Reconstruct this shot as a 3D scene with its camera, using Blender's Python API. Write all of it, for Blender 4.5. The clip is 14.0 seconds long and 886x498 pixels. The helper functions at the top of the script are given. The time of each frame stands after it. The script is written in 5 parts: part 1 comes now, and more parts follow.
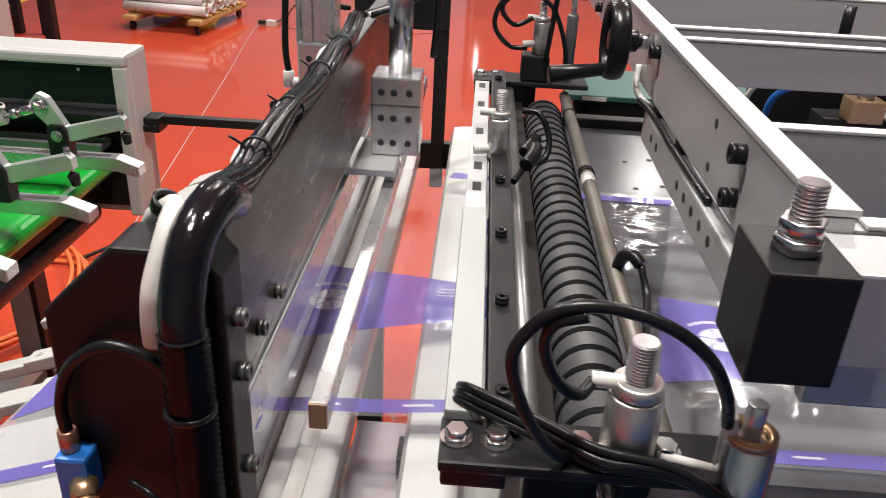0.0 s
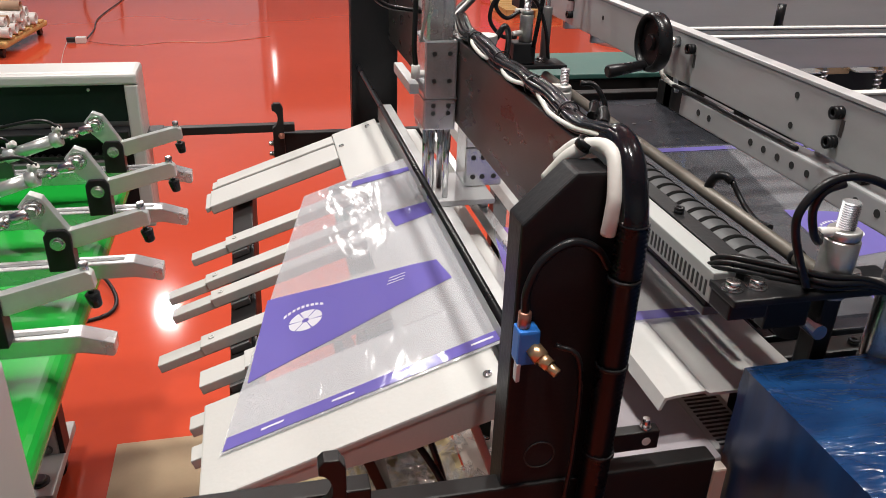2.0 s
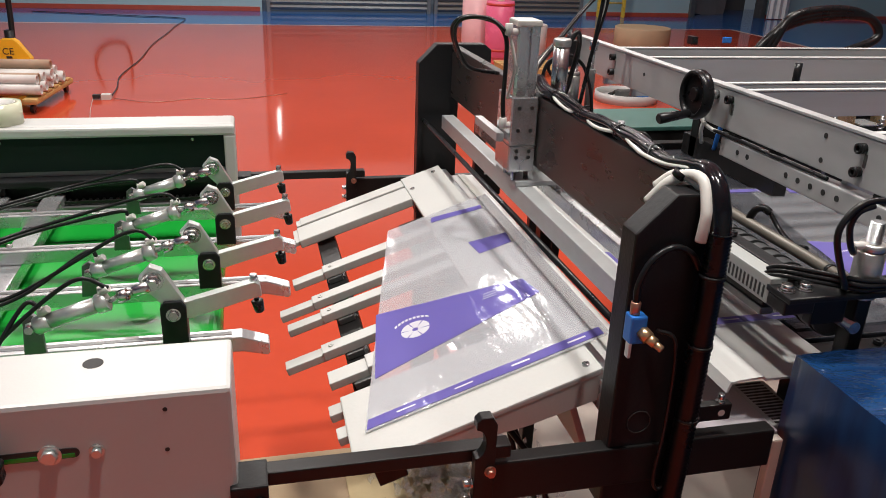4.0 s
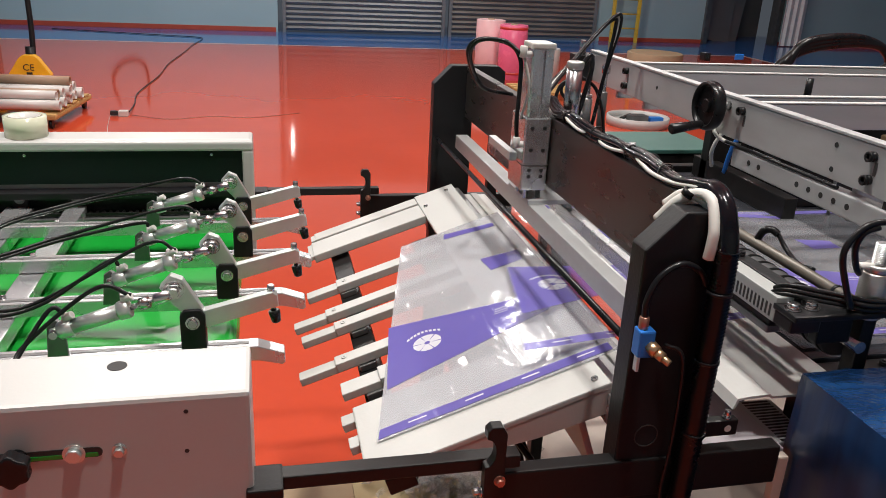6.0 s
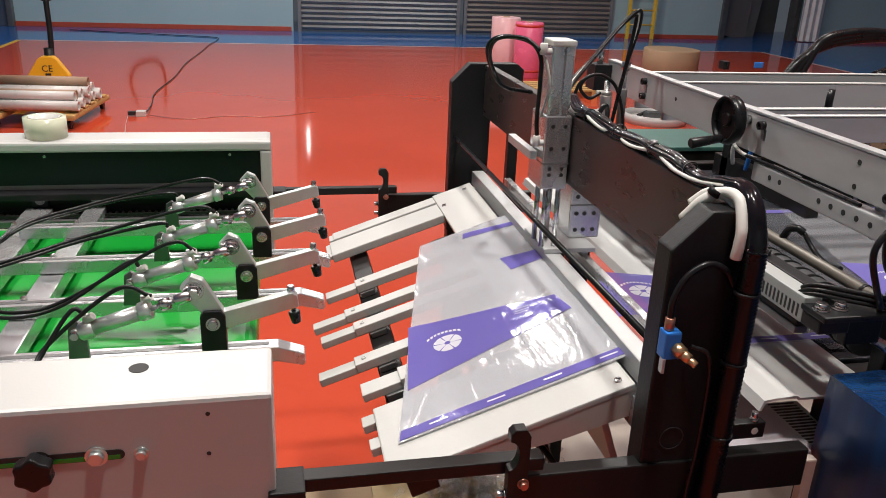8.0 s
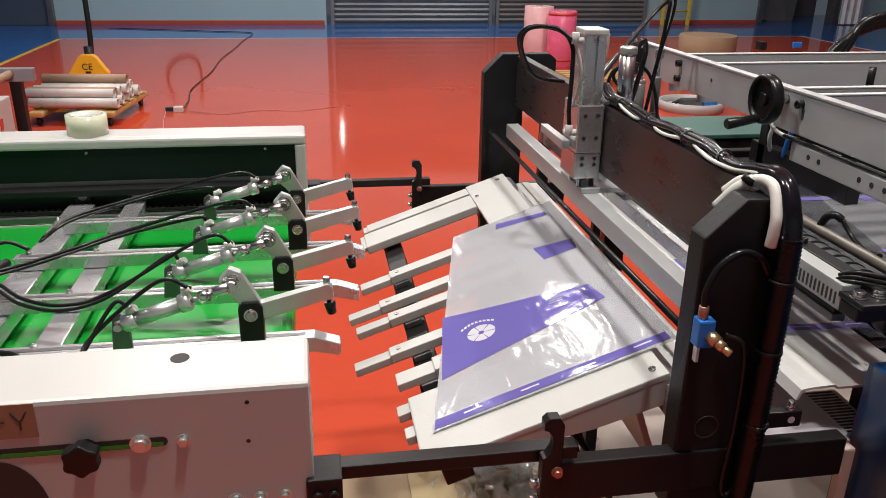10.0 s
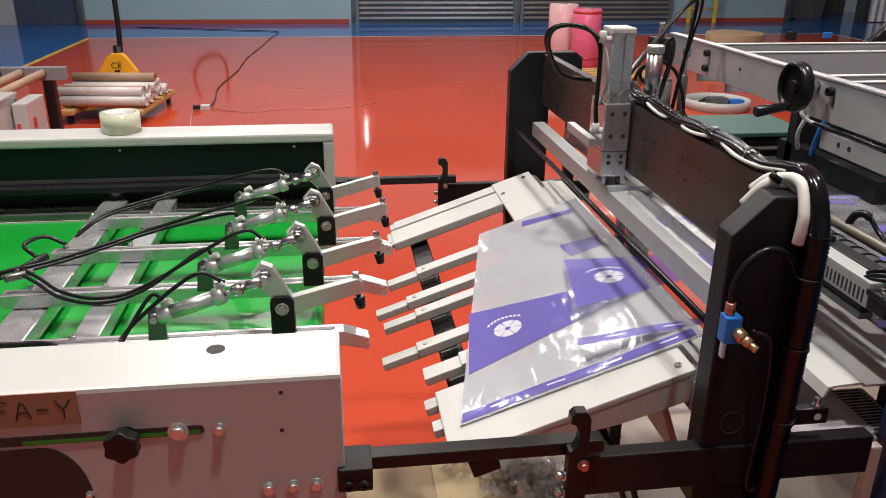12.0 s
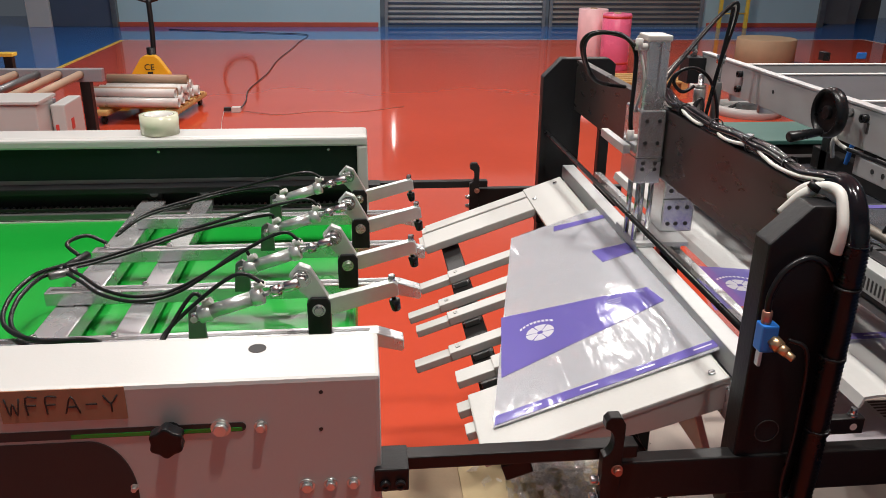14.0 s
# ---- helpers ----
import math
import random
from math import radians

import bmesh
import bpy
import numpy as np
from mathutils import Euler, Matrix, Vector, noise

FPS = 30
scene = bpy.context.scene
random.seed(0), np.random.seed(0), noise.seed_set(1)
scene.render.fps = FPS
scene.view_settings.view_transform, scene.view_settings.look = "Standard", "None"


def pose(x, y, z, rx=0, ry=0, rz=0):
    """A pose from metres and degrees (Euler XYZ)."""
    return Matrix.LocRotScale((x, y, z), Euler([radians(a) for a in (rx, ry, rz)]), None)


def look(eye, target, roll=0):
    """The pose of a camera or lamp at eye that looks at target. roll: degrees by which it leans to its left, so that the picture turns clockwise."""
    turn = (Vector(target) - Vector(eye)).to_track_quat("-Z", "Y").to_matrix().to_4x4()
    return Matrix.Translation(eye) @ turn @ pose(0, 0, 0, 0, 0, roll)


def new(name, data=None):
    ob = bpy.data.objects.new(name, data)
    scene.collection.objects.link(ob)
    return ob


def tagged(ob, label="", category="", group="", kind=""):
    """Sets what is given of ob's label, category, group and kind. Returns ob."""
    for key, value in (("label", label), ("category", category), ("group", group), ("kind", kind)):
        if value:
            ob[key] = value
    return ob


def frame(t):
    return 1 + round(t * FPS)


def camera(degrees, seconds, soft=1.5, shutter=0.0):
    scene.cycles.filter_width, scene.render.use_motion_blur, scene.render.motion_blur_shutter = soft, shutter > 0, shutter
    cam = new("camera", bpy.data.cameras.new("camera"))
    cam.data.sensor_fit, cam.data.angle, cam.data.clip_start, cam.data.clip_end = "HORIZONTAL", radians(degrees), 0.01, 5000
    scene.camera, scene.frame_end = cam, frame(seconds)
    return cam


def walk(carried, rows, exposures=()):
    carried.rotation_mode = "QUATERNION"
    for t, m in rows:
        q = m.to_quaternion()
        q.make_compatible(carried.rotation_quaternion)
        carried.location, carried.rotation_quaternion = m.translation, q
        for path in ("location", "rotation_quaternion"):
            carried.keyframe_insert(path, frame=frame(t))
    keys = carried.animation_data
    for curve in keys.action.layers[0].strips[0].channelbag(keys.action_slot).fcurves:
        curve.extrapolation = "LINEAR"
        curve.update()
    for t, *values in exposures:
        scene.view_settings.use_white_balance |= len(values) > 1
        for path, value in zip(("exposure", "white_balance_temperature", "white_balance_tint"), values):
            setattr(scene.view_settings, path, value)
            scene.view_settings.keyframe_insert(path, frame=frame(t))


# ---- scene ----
cam = camera(58.3, 14.0, 0.6, 0.15)
PATH = [
    (0, (0.044, 0.021, 1.622), (-0.019, 1.809, 0.727), 3.0),
    (0.5, (-0.068, 0.039, 1.615), (-0.121, 1.826, 0.717), 1.4),
    (1, (-0.171, 0.04, 1.613), (-0.084, 1.831, 0.727), 0.3),
    (1.5, (-0.34, -0.067, 1.64), (-0.02, 1.701, 0.763), 0.9),
    (2, (-0.474, -0.199, 1.649), (-0.044, 1.546, 0.771), 2.1),
    (2.5, (-0.543, -0.328, 1.651), (-0.095, 1.414, 0.777), 2.5),
    (3, (-0.602, -0.412, 1.672), (-0.152, 1.333, 0.804), 2.1),
    (3.5, (-0.661, -0.41, 1.683), (-0.211, 1.358, 0.864), 1.5),
    (4, (-0.706, -0.397, 1.69), (-0.247, 1.399, 0.939), 2.3),
    (4.2, (-0.712, -0.398, 1.69), (-0.252, 1.409, 0.957), 2.6),
    (6.5, (-0.722, -0.431, 1.691), (-0.289, 1.391, 0.989), 2.9),
    (7, (-0.725, -0.428, 1.691), (-0.299, 1.396, 0.989), 2.8),
    (7.5, (-0.725, -0.418, 1.689), (-0.307, 1.407, 0.987), 2.7),
    (8, (-0.726, -0.414, 1.689), (-0.326, 1.413, 0.981), 2.4),
    (10.5, (-0.725, -0.427, 1.692), (-0.427, 1.41, 0.96), 0.8),
    (11, (-0.731, -0.43, 1.692), (-0.445, 1.41, 0.962), 0.8),
    (11.5, (-0.734, -0.436, 1.695), (-0.463, 1.405, 0.964), 0.7),
    (12, (-0.737, -0.442, 1.695), (-0.48, 1.4, 0.96), 0.6),
    (12.5, (-0.737, -0.451, 1.697), (-0.489, 1.392, 0.96), 0.6),
    (13, (-0.734, -0.454, 1.697), (-0.499, 1.39, 0.961), 0.5),
    (13.5, (-0.738, -0.456, 1.7), (-0.512, 1.391, 0.969), 0.6),
    (14, (-0.757, -0.454, 1.702), (-0.561, 1.398, 0.974), 0.7),
]
walk(cam, [(t, look(eye, target, roll)) for t, eye, target, roll in PATH], [(0, 0.24), (1, 0.10), (4, 0.04), (14, 0.02)])

# ---- light ----
scene.cycles.transparent_max_bounces = 32
world = bpy.data.worlds.new("world")
scene.world = world
world.use_nodes = True
world.node_tree.nodes["Background"].inputs[0].default_value = (0.75, 0.85, 1.0, 1)
world.node_tree.nodes["Background"].inputs[1].default_value = 0.08
CEILING = 6.2
# (-0.1, -0.2) and (-0.4, 0.8) are added to brighten the machine's tray and tops
LAMPS = [(-2.28, 12.8), (3.0, 12.8), (-2.28, 7.3), (3.0, 7.3), (-2.28, 1.8), (3.0, 1.8), (-0.1, -0.2), (-0.6, 8.1), (-0.4, 0.8)]
LAMP_WATTS = 122.0


# ---- materials ----
def material(name, colour, rough=0.5, metal=0.0, vary=0.12, scale=8.0, bump=0.02, fine=120.0, coat=0.0, alpha=1.0, stretch=(1, 1, 1), emit=0.0, spec=0.5, rough_vary=0.12):
    """A painted or metal surface with stains at one scale and grain at another."""
    mat = bpy.data.materials.new(name)
    mat.use_nodes = True
    nt = mat.node_tree
    n, l = nt.nodes, nt.links
    p = n["Principled BSDF"]
    tc = n.new("ShaderNodeTexCoord")
    mp = n.new("ShaderNodeMapping")
    mp.inputs["Scale"].default_value = stretch
    l.new(tc.outputs["Object"], mp.inputs["Vector"])
    big, small = n.new("ShaderNodeTexNoise"), n.new("ShaderNodeTexNoise")
    big.inputs["Scale"].default_value, big.inputs["Detail"].default_value = scale, 5
    small.inputs["Scale"].default_value, small.inputs["Detail"].default_value = fine, 3
    for t in (big, small):
        l.new(mp.outputs["Vector"], t.inputs["Vector"])
    mix = n.new("ShaderNodeMixRGB")
    mix.inputs[1].default_value = (*[c * (1 - vary) for c in colour], 1)
    mix.inputs[2].default_value = (*[min(1, c * (1 + vary)) for c in colour], 1)
    add = n.new("ShaderNodeMath")
    add.operation = "MULTIPLY_ADD"
    add.inputs[1].default_value = 0.35
    l.new(small.outputs["Fac"], add.inputs[0])
    sub = n.new("ShaderNodeMath")
    sub.operation = "MULTIPLY_ADD"
    sub.inputs[1].default_value, sub.inputs[2].default_value = 1.5, -0.42
    l.new(big.outputs["Fac"], sub.inputs[0])
    l.new(sub.outputs[0], add.inputs[2])
    l.new(add.outputs[0], mix.inputs[0])
    l.new(mix.outputs[0], p.inputs["Base Color"])
    rr = n.new("ShaderNodeMapRange")
    rr.inputs["To Min"].default_value = max(0.02, rough - rough_vary)
    rr.inputs["To Max"].default_value = min(1.0, rough + rough_vary)
    l.new(big.outputs["Fac"], rr.inputs["Value"])
    l.new(rr.outputs[0], p.inputs["Roughness"])
    p.inputs["Metallic"].default_value = metal
    p.inputs["Coat Weight"].default_value = coat
    p.inputs["Alpha"].default_value = alpha
    p.inputs["Specular IOR Level"].default_value = spec
    if bump:
        b = n.new("ShaderNodeBump")
        b.inputs["Strength"].default_value, b.inputs["Distance"].default_value = 0.4, bump * 0.02
        l.new(small.outputs["Fac"], b.inputs["Height"])
        l.new(b.outputs[0], p.inputs["Normal"])
    if emit:
        p.inputs["Emission Color"].default_value = (*colour, 1)
        p.inputs["Emission Strength"].default_value = emit
    return mat


def film_material(name, colour, cover, gloss, rough, scale=14.0, height=0.004, stretch=(1, 1, 1)):
    """Thin plastic film: mostly clear, a milky share, and a wrinkled gloss."""
    mat = bpy.data.materials.new(name)
    mat.use_nodes = True
    nt = mat.node_tree
    n, l = nt.nodes, nt.links
    n.remove(n["Principled BSDF"])
    out = n["Material Output"]
    tc, noi = n.new("ShaderNodeTexCoord"), n.new("ShaderNodeTexNoise")
    noi.inputs["Scale"].default_value, noi.inputs["Detail"].default_value = scale, 2.5
    noi.inputs["Distortion"].default_value = 0.8
    mp = n.new("ShaderNodeMapping")
    mp.inputs["Scale"].default_value = stretch
    l.new(tc.outputs["Object"], mp.inputs["Vector"])
    l.new(mp.outputs["Vector"], noi.inputs["Vector"])
    b = n.new("ShaderNodeBump")
    b.inputs["Strength"].default_value, b.inputs["Distance"].default_value = 0.6, height
    l.new(noi.outputs["Fac"], b.inputs["Height"])
    clear, milk, shine = n.new("ShaderNodeBsdfTransparent"), n.new("ShaderNodeBsdfDiffuse"), n.new("ShaderNodeBsdfGlossy")
    milk.inputs["Color"].default_value = (*colour, 1)
    through_light, both = n.new("ShaderNodeBsdfTranslucent"), n.new("ShaderNodeMixShader")
    through_light.inputs["Color"].default_value = (*colour, 1)
    both.inputs[0].default_value = 0.35
    l.new(milk.outputs[0], both.inputs[1])
    l.new(through_light.outputs[0], both.inputs[2])
    shine.inputs["Color"].default_value = (1, 1, 1, 1)
    shine.inputs["Roughness"].default_value = rough
    l.new(b.outputs[0], shine.inputs["Normal"])
    one, two = n.new("ShaderNodeMixShader"), n.new("ShaderNodeMixShader")
    one.inputs[0].default_value = cover
    l.new(clear.outputs[0], one.inputs[1])
    l.new(both.outputs[0], one.inputs[2])
    fr, mul = n.new("ShaderNodeFresnel"), n.new("ShaderNodeMath")
    fr.inputs["IOR"].default_value = 1.4
    mul.operation, mul.inputs[1].default_value = "MULTIPLY", gloss
    l.new(b.outputs[0], fr.inputs["Normal"])
    l.new(fr.outputs[0], mul.inputs[0])
    l.new(mul.outputs[0], two.inputs[0])
    l.new(one.outputs[0], two.inputs[1])
    l.new(shine.outputs[0], two.inputs[2])
    l.new(two.outputs[0], out.inputs["Surface"])
    return mat


def crinkled(name, light, dark, relief=(0.007, 0.002, 0.0006), along=(1, 1, 1), rough=0.16):
    """Tight plastic wrap: a glossy film with sharp creases that run in all directions, the shade of their lows put into
    the colour.
    """
    mat = bpy.data.materials.new(name)
    mat.use_nodes = True
    n, l = mat.node_tree.nodes, mat.node_tree.links
    p = n["Principled BSDF"]
    tc = n.new("ShaderNodeTexCoord")
    heights = []
    for scale, twist, stretch in ((9.0, 1.6, (1, 1, 1)), (26.0, 2.2, (1, 0.5, 1)), (70.0, 1.0, (0.6, 1, 1))):
        mp, noi, fold = n.new("ShaderNodeMapping"), n.new("ShaderNodeTexNoise"), n.new("ShaderNodeMath")
        mp.inputs["Scale"].default_value = [a * b for a, b in zip(stretch, along)]
        noi.inputs["Scale"].default_value, noi.inputs["Detail"].default_value, noi.inputs["Distortion"].default_value = scale, 1.0, twist
        l.new(tc.outputs["Object"], mp.inputs["Vector"])
        l.new(mp.outputs["Vector"], noi.inputs["Vector"])
        fold.operation, fold.inputs[1].default_value, fold.inputs[2].default_value = "PINGPONG", 0.25, 0.0
        l.new(noi.outputs["Fac"], fold.inputs[0])
        heights.append(fold)
    normal = None
    for fold, height in zip(heights, relief):
        b = n.new("ShaderNodeBump")
        b.inputs["Strength"].default_value, b.inputs["Distance"].default_value = 0.9, height
        l.new(fold.outputs[0], b.inputs["Height"])
        if normal:
            l.new(normal.outputs[0], b.inputs["Normal"])
        normal = b
    # crease shade painted in: the colour darkens where the folds lie low
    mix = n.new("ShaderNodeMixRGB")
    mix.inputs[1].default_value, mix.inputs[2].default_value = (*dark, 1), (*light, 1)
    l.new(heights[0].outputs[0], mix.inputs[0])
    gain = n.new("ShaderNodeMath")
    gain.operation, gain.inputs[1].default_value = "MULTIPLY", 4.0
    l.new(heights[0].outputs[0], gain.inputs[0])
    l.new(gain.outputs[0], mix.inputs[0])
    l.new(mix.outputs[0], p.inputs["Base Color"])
    l.new(normal.outputs[0], p.inputs["Normal"])
    p.inputs["Roughness"].default_value = rough
    p.inputs["Specular IOR Level"].default_value = 0.6
    return mat


M = {
    "floor_red": material("floor_red", (0.53, 0.070, 0.032), 0.075, 0, 0.1, 0.9, 0.003, 18, spec=0.5, rough_vary=0.03),
    "floor_blue": material("floor_blue", (0.02, 0.13, 0.42), 0.09, 0, 0.14, 0.9, 0.005, 18, spec=0.5, rough_vary=0.03),
    "line_yellow": material("line_yellow", (0.75, 0.50, 0.06), 0.3),
    "line_pale": material("line_pale", (0.62, 0.50, 0.46), 0.3),
    "wall_teal": material("wall_teal", (0.34, 0.49, 0.53), 0.45, 0, 0.06, 0.7, 0.02, 40),
    "skirt_red": material("skirt_red", (0.42, 0.07, 0.04), 0.4),
    "shutter": material("shutter", (0.20, 0.21, 0.22), 0.42, 0.25, 0.2, 1.5, 0.02, 40),
    "shutter_brown": material("shutter_brown", (0.19, 0.17, 0.155), 0.45, 0.25, 0.25, 1.5, 0.02, 40),
    "ceiling": material("ceiling", (0.7, 0.71, 0.72), 0.8, 0, 0.1, 0.5),
    "alu": material("alu", (0.56, 0.57, 0.57), 0.45, 0.6, 0.08, 6, 0.02, 90, stretch=(1, 6, 14)),
    "alu_bright": material("alu_bright", (0.62, 0.63, 0.64), 0.26, 0.8, 0.08, 10, 0.015, 140),
    "alu_plate": material("alu_plate", (0.47, 0.475, 0.48), 0.36, 0.35, 0.10, 3, 0.005, 80, stretch=(1, 3, 10)),
    "steel": material("steel", (0.60, 0.60, 0.60), 0.22, 1.0, 0.1, 20, 0.01, 200),
    "steel_dark": material("steel_dark", (0.17, 0.17, 0.17), 0.36, 0.7, 0.25, 9, 0.03, 90),
    "zinc": material("zinc", (0.62, 0.66, 0.64), 0.33, 0.75, 0.1, 16, 0.02, 160),
    "beam_dark": material("beam_dark", (0.055, 0.045, 0.043), 0.3, 0.35, 0.3, 5, 0.03, 70, stretch=(1, 2, 8)),
    "black_paint": material("black_paint", (0.011, 0.011, 0.012), 0.42, 0, 0.3, 9, 0.05, 140, spec=0.25),
    "black_frame": material("black_frame", (0.011, 0.010, 0.010), 0.38, 0, 0.3, 7, 0.03, 90, spec=0.28),
    "rubber": material("rubber", (0.009, 0.009, 0.010), 0.3, 0, 0.2, 20, 0.03, 160, spec=0.3),
    "rubber_matt": material("rubber_matt", (0.066, 0.067, 0.07), 0.5, 0, 0.15, 20, 0.04, 160),
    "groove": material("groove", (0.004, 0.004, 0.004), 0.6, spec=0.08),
    "duct_white": material("duct_white", (0.33, 0.345, 0.335), 0.4, 0, 0.05, 6, 0.02, 150),
    "brushed": material("brushed", (0.60, 0.59, 0.57), 0.36, 0.9, 0.12, 12, 0.02, 160, stretch=(1, 1, 12)),
    "board_beige": material("board_beige", (0.52, 0.44, 0.38), 0.5, 0, 0.12, 3, 0.03, 60),
    "door_blue": material("door_blue", (0.055, 0.075, 0.115), 0.45, 0, 0.1, 2),
    "white_paint": material("white_paint", (0.47, 0.467, 0.452), 0.35, 0, 0.035, 3, 0.012, 220),
    "cream_paint": material("cream_paint", (0.46, 0.457, 0.438), 0.42, 0, 0.06, 5, 0.03, 160),
    "tray_white": material("tray_white", (0.66, 0.655, 0.635), 0.4, 0.1, 0.1, 5, 0.02, 120),
    "sleeve_white": material("sleeve_white", (0.58, 0.57, 0.53), 0.5, 0, 0.1, 20, 0.04, 160),
    "green_dark": material("green_dark", (0.005, 0.013, 0.010), 0.5, 0, 0.25, 4, 0.03, 120, spec=0.2),
    "green_board": material("green_board", (0.035, 0.10, 0.085), 0.45, 0, 0.2, 4, 0.03, 120),
    "belt_green": material("belt_green", (0.008, 0.27, 0.03), 0.24, 0, 0.08, 2.5, 0.01, 60),
    "bed": material("bed", (0.035, 0.037, 0.045), 0.25, 0.3, 0.2, 4, 0.03, 90),
    "blue_plastic": material("blue_plastic", (0.02, 0.16, 0.55), 0.35),
    "shaft_worn": material("shaft_worn", (0.14, 0.125, 0.105), 0.45, 0.3, 0.3, 12, 0.05, 120),
    "tape_black": material("tape_black", (0.006, 0.006, 0.008), 0.14, 0, 0.2, 30, 0.12, 60, spec=0.35),
    "plate_dark": material("plate_dark", (0.42, 0.385, 0.41), 0.35, 0.2, 0.12, 5, 0.03, 90),
    "brass": material("brass", (0.62, 0.42, 0.24), 0.3, 0.9),
    "copper": material("copper", (0.45, 0.22, 0.16), 0.35, 0.8),
    "cardboard": material("cardboard", (0.36, 0.26, 0.16), 0.75, 0, 0.12, 5, 0.05, 90),
    "cardboard_pale": material("cardboard_pale", (0.46, 0.36, 0.20), 0.75, 0, 0.12, 5, 0.05, 90),
    "cardboard_brown": material("cardboard_brown", (0.30, 0.17, 0.10), 0.7, 0, 0.12, 9, 0.05, 90),
    "wood": material("wood", (0.50, 0.31, 0.11), 0.6, 0, 0.25, 4, 0.05, 60, stretch=(1, 8, 8)),
    "core_brown": material("core_brown", (0.36, 0.24, 0.16), 0.6, 0, 0.12, 6),
    "core_white": material("core_white", (0.62, 0.60, 0.57), 0.3, 0, 0.1, 6),
    "jack_yellow": material("jack_yellow", (0.80, 0.42, 0.02), 0.4, 0, 0.1, 6),
    "pink_film": material("pink_film", (0.80, 0.16, 0.30), 0.25, 0, 0.12, 5),
    "pink_pale": material("pink_pale", (0.80, 0.52, 0.54), 0.3, 0, 0.12, 5),
    "tape_clear": material("tape_clear", (0.66, 0.66, 0.50), 0.15, 0, 0.06, 9, 0, alpha=0.85),
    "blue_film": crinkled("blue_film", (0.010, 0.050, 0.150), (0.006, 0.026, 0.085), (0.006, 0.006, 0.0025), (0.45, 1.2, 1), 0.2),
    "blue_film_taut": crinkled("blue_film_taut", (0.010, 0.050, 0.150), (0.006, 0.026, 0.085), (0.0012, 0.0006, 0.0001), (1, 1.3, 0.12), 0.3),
    "orange_hose": material("orange_hose", (0.75, 0.16, 0.04), 0.45),
    "purple_metal": material("purple_metal", (0.22, 0.22, 0.24), 0.4),
    # black of lettering and small parts, also painted as shade inside holes and slots
    "ink_and_hole_shade": material("ink_and_hole_shade", (0.02, 0.02, 0.02), 0.6),
    "red_label": material("red_label", (0.55, 0.05, 0.04), 0.4),
    "white_label": material("white_label", (0.8, 0.8, 0.8), 0.4),
    "lamp_glow": material("lamp_glow", (1.0, 0.98, 0.94), 0.4, emit=10.0),
    "film_thin": film_material("film_thin", (0.90, 0.92, 0.99), 0.10, 1.2, 0.08, 9, 0.010),
    "film": film_material("film", (0.72, 0.725, 0.76), 0.19, 0.16, 0.07, 20, 0.005, (1, 0.3, 1)),
    "film_print": film_material("film_print", (0.22, 0.185, 0.56), 0.80, 0.30, 0.09, 18, 0.003, (1, 0.3, 1)),
    "film_white": film_material("film_white", (0.86, 0.86, 0.92), 0.9, 1.0, 0.1),
    "scrap": film_material("scrap", (0.8, 0.8, 0.8), 0.3, 3.0, 0.06, 30, 0.01),
}


# ---- shaping ----
def box(bm, x0, x1, y0, y1, z0, z1, bevel=0.0, m=None):
    vs = [bm.verts.new((x, y, z)) for x in (x0, x1) for y in (y0, y1) for z in (z0, z1)]
    fs = [bm.faces.new([vs[i] for i in f]) for f in ((0, 1, 3, 2), (4, 6, 7, 5), (0, 4, 5, 1), (2, 3, 7, 6), (0, 2, 6, 4), (1, 5, 7, 3))]
    if bevel:
        es = list({e for f in fs for e in f.edges})
        got = bmesh.ops.bevel(bm, geom=es, offset=bevel, segments=2, affect="EDGES", profile=0.6)
        vs = list({v for f in got["faces"] for v in f.verts} | {v for v in vs if v.is_valid})
    if m is not None:
        for v in vs:
            v.co = m @ v.co
    return bm


def prism(bm, outline, axis, a, b, bevel=0.0):
    """A plate of that outline, extruded from a to b along the axis (x, y or z)."""
    def at(p, h):
        return {"x": (h, p[0], p[1]), "y": (p[0], h, p[1]), "z": (p[0], p[1], h)}[axis]
    lo, hi = [bm.verts.new(at(p, a)) for p in outline], [bm.verts.new(at(p, b)) for p in outline]
    k = len(outline)
    fs = [bm.faces.new(lo), bm.faces.new(hi[::-1])]
    fs += [bm.faces.new((lo[i], hi[i], hi[(i + 1) % k], lo[(i + 1) % k])) for i in range(k)]
    bmesh.ops.recalc_face_normals(bm, faces=fs)
    if bevel:
        bmesh.ops.bevel(bm, geom=list({e for f in fs for e in f.edges}), offset=bevel, segments=2, affect="EDGES", profile=0.6)
    return bm


def rod(bm, a, b, r, r2=None, sides=20, chamfer=0.0):
    """A round bar from a to b, with chamfered ends."""
    a, b = Vector(a), Vector(b)
    r2 = r if r2 is None else r2
    d = b - a
    q = d.to_track_quat("Z", "Y")
    rings = [(0, r - chamfer), (chamfer, r), (d.length - chamfer, r2), (d.length, r2 - chamfer)] if chamfer else [(0, r), (d.length, r2)]
    loops = [[bm.verts.new(a + q @ Vector((rad * math.cos(i * math.tau / sides), rad * math.sin(i * math.tau / sides), h))) for i in range(sides)] for h, rad in rings]
    bm.faces.new(loops[0][::-1])
    bm.faces.new(loops[-1])
    for u, w in zip(loops, loops[1:]):
        for i in range(sides):
            f = bm.faces.new((u[i], u[(i + 1) % sides], w[(i + 1) % sides], w[i]))
            f.smooth = True
    return bm


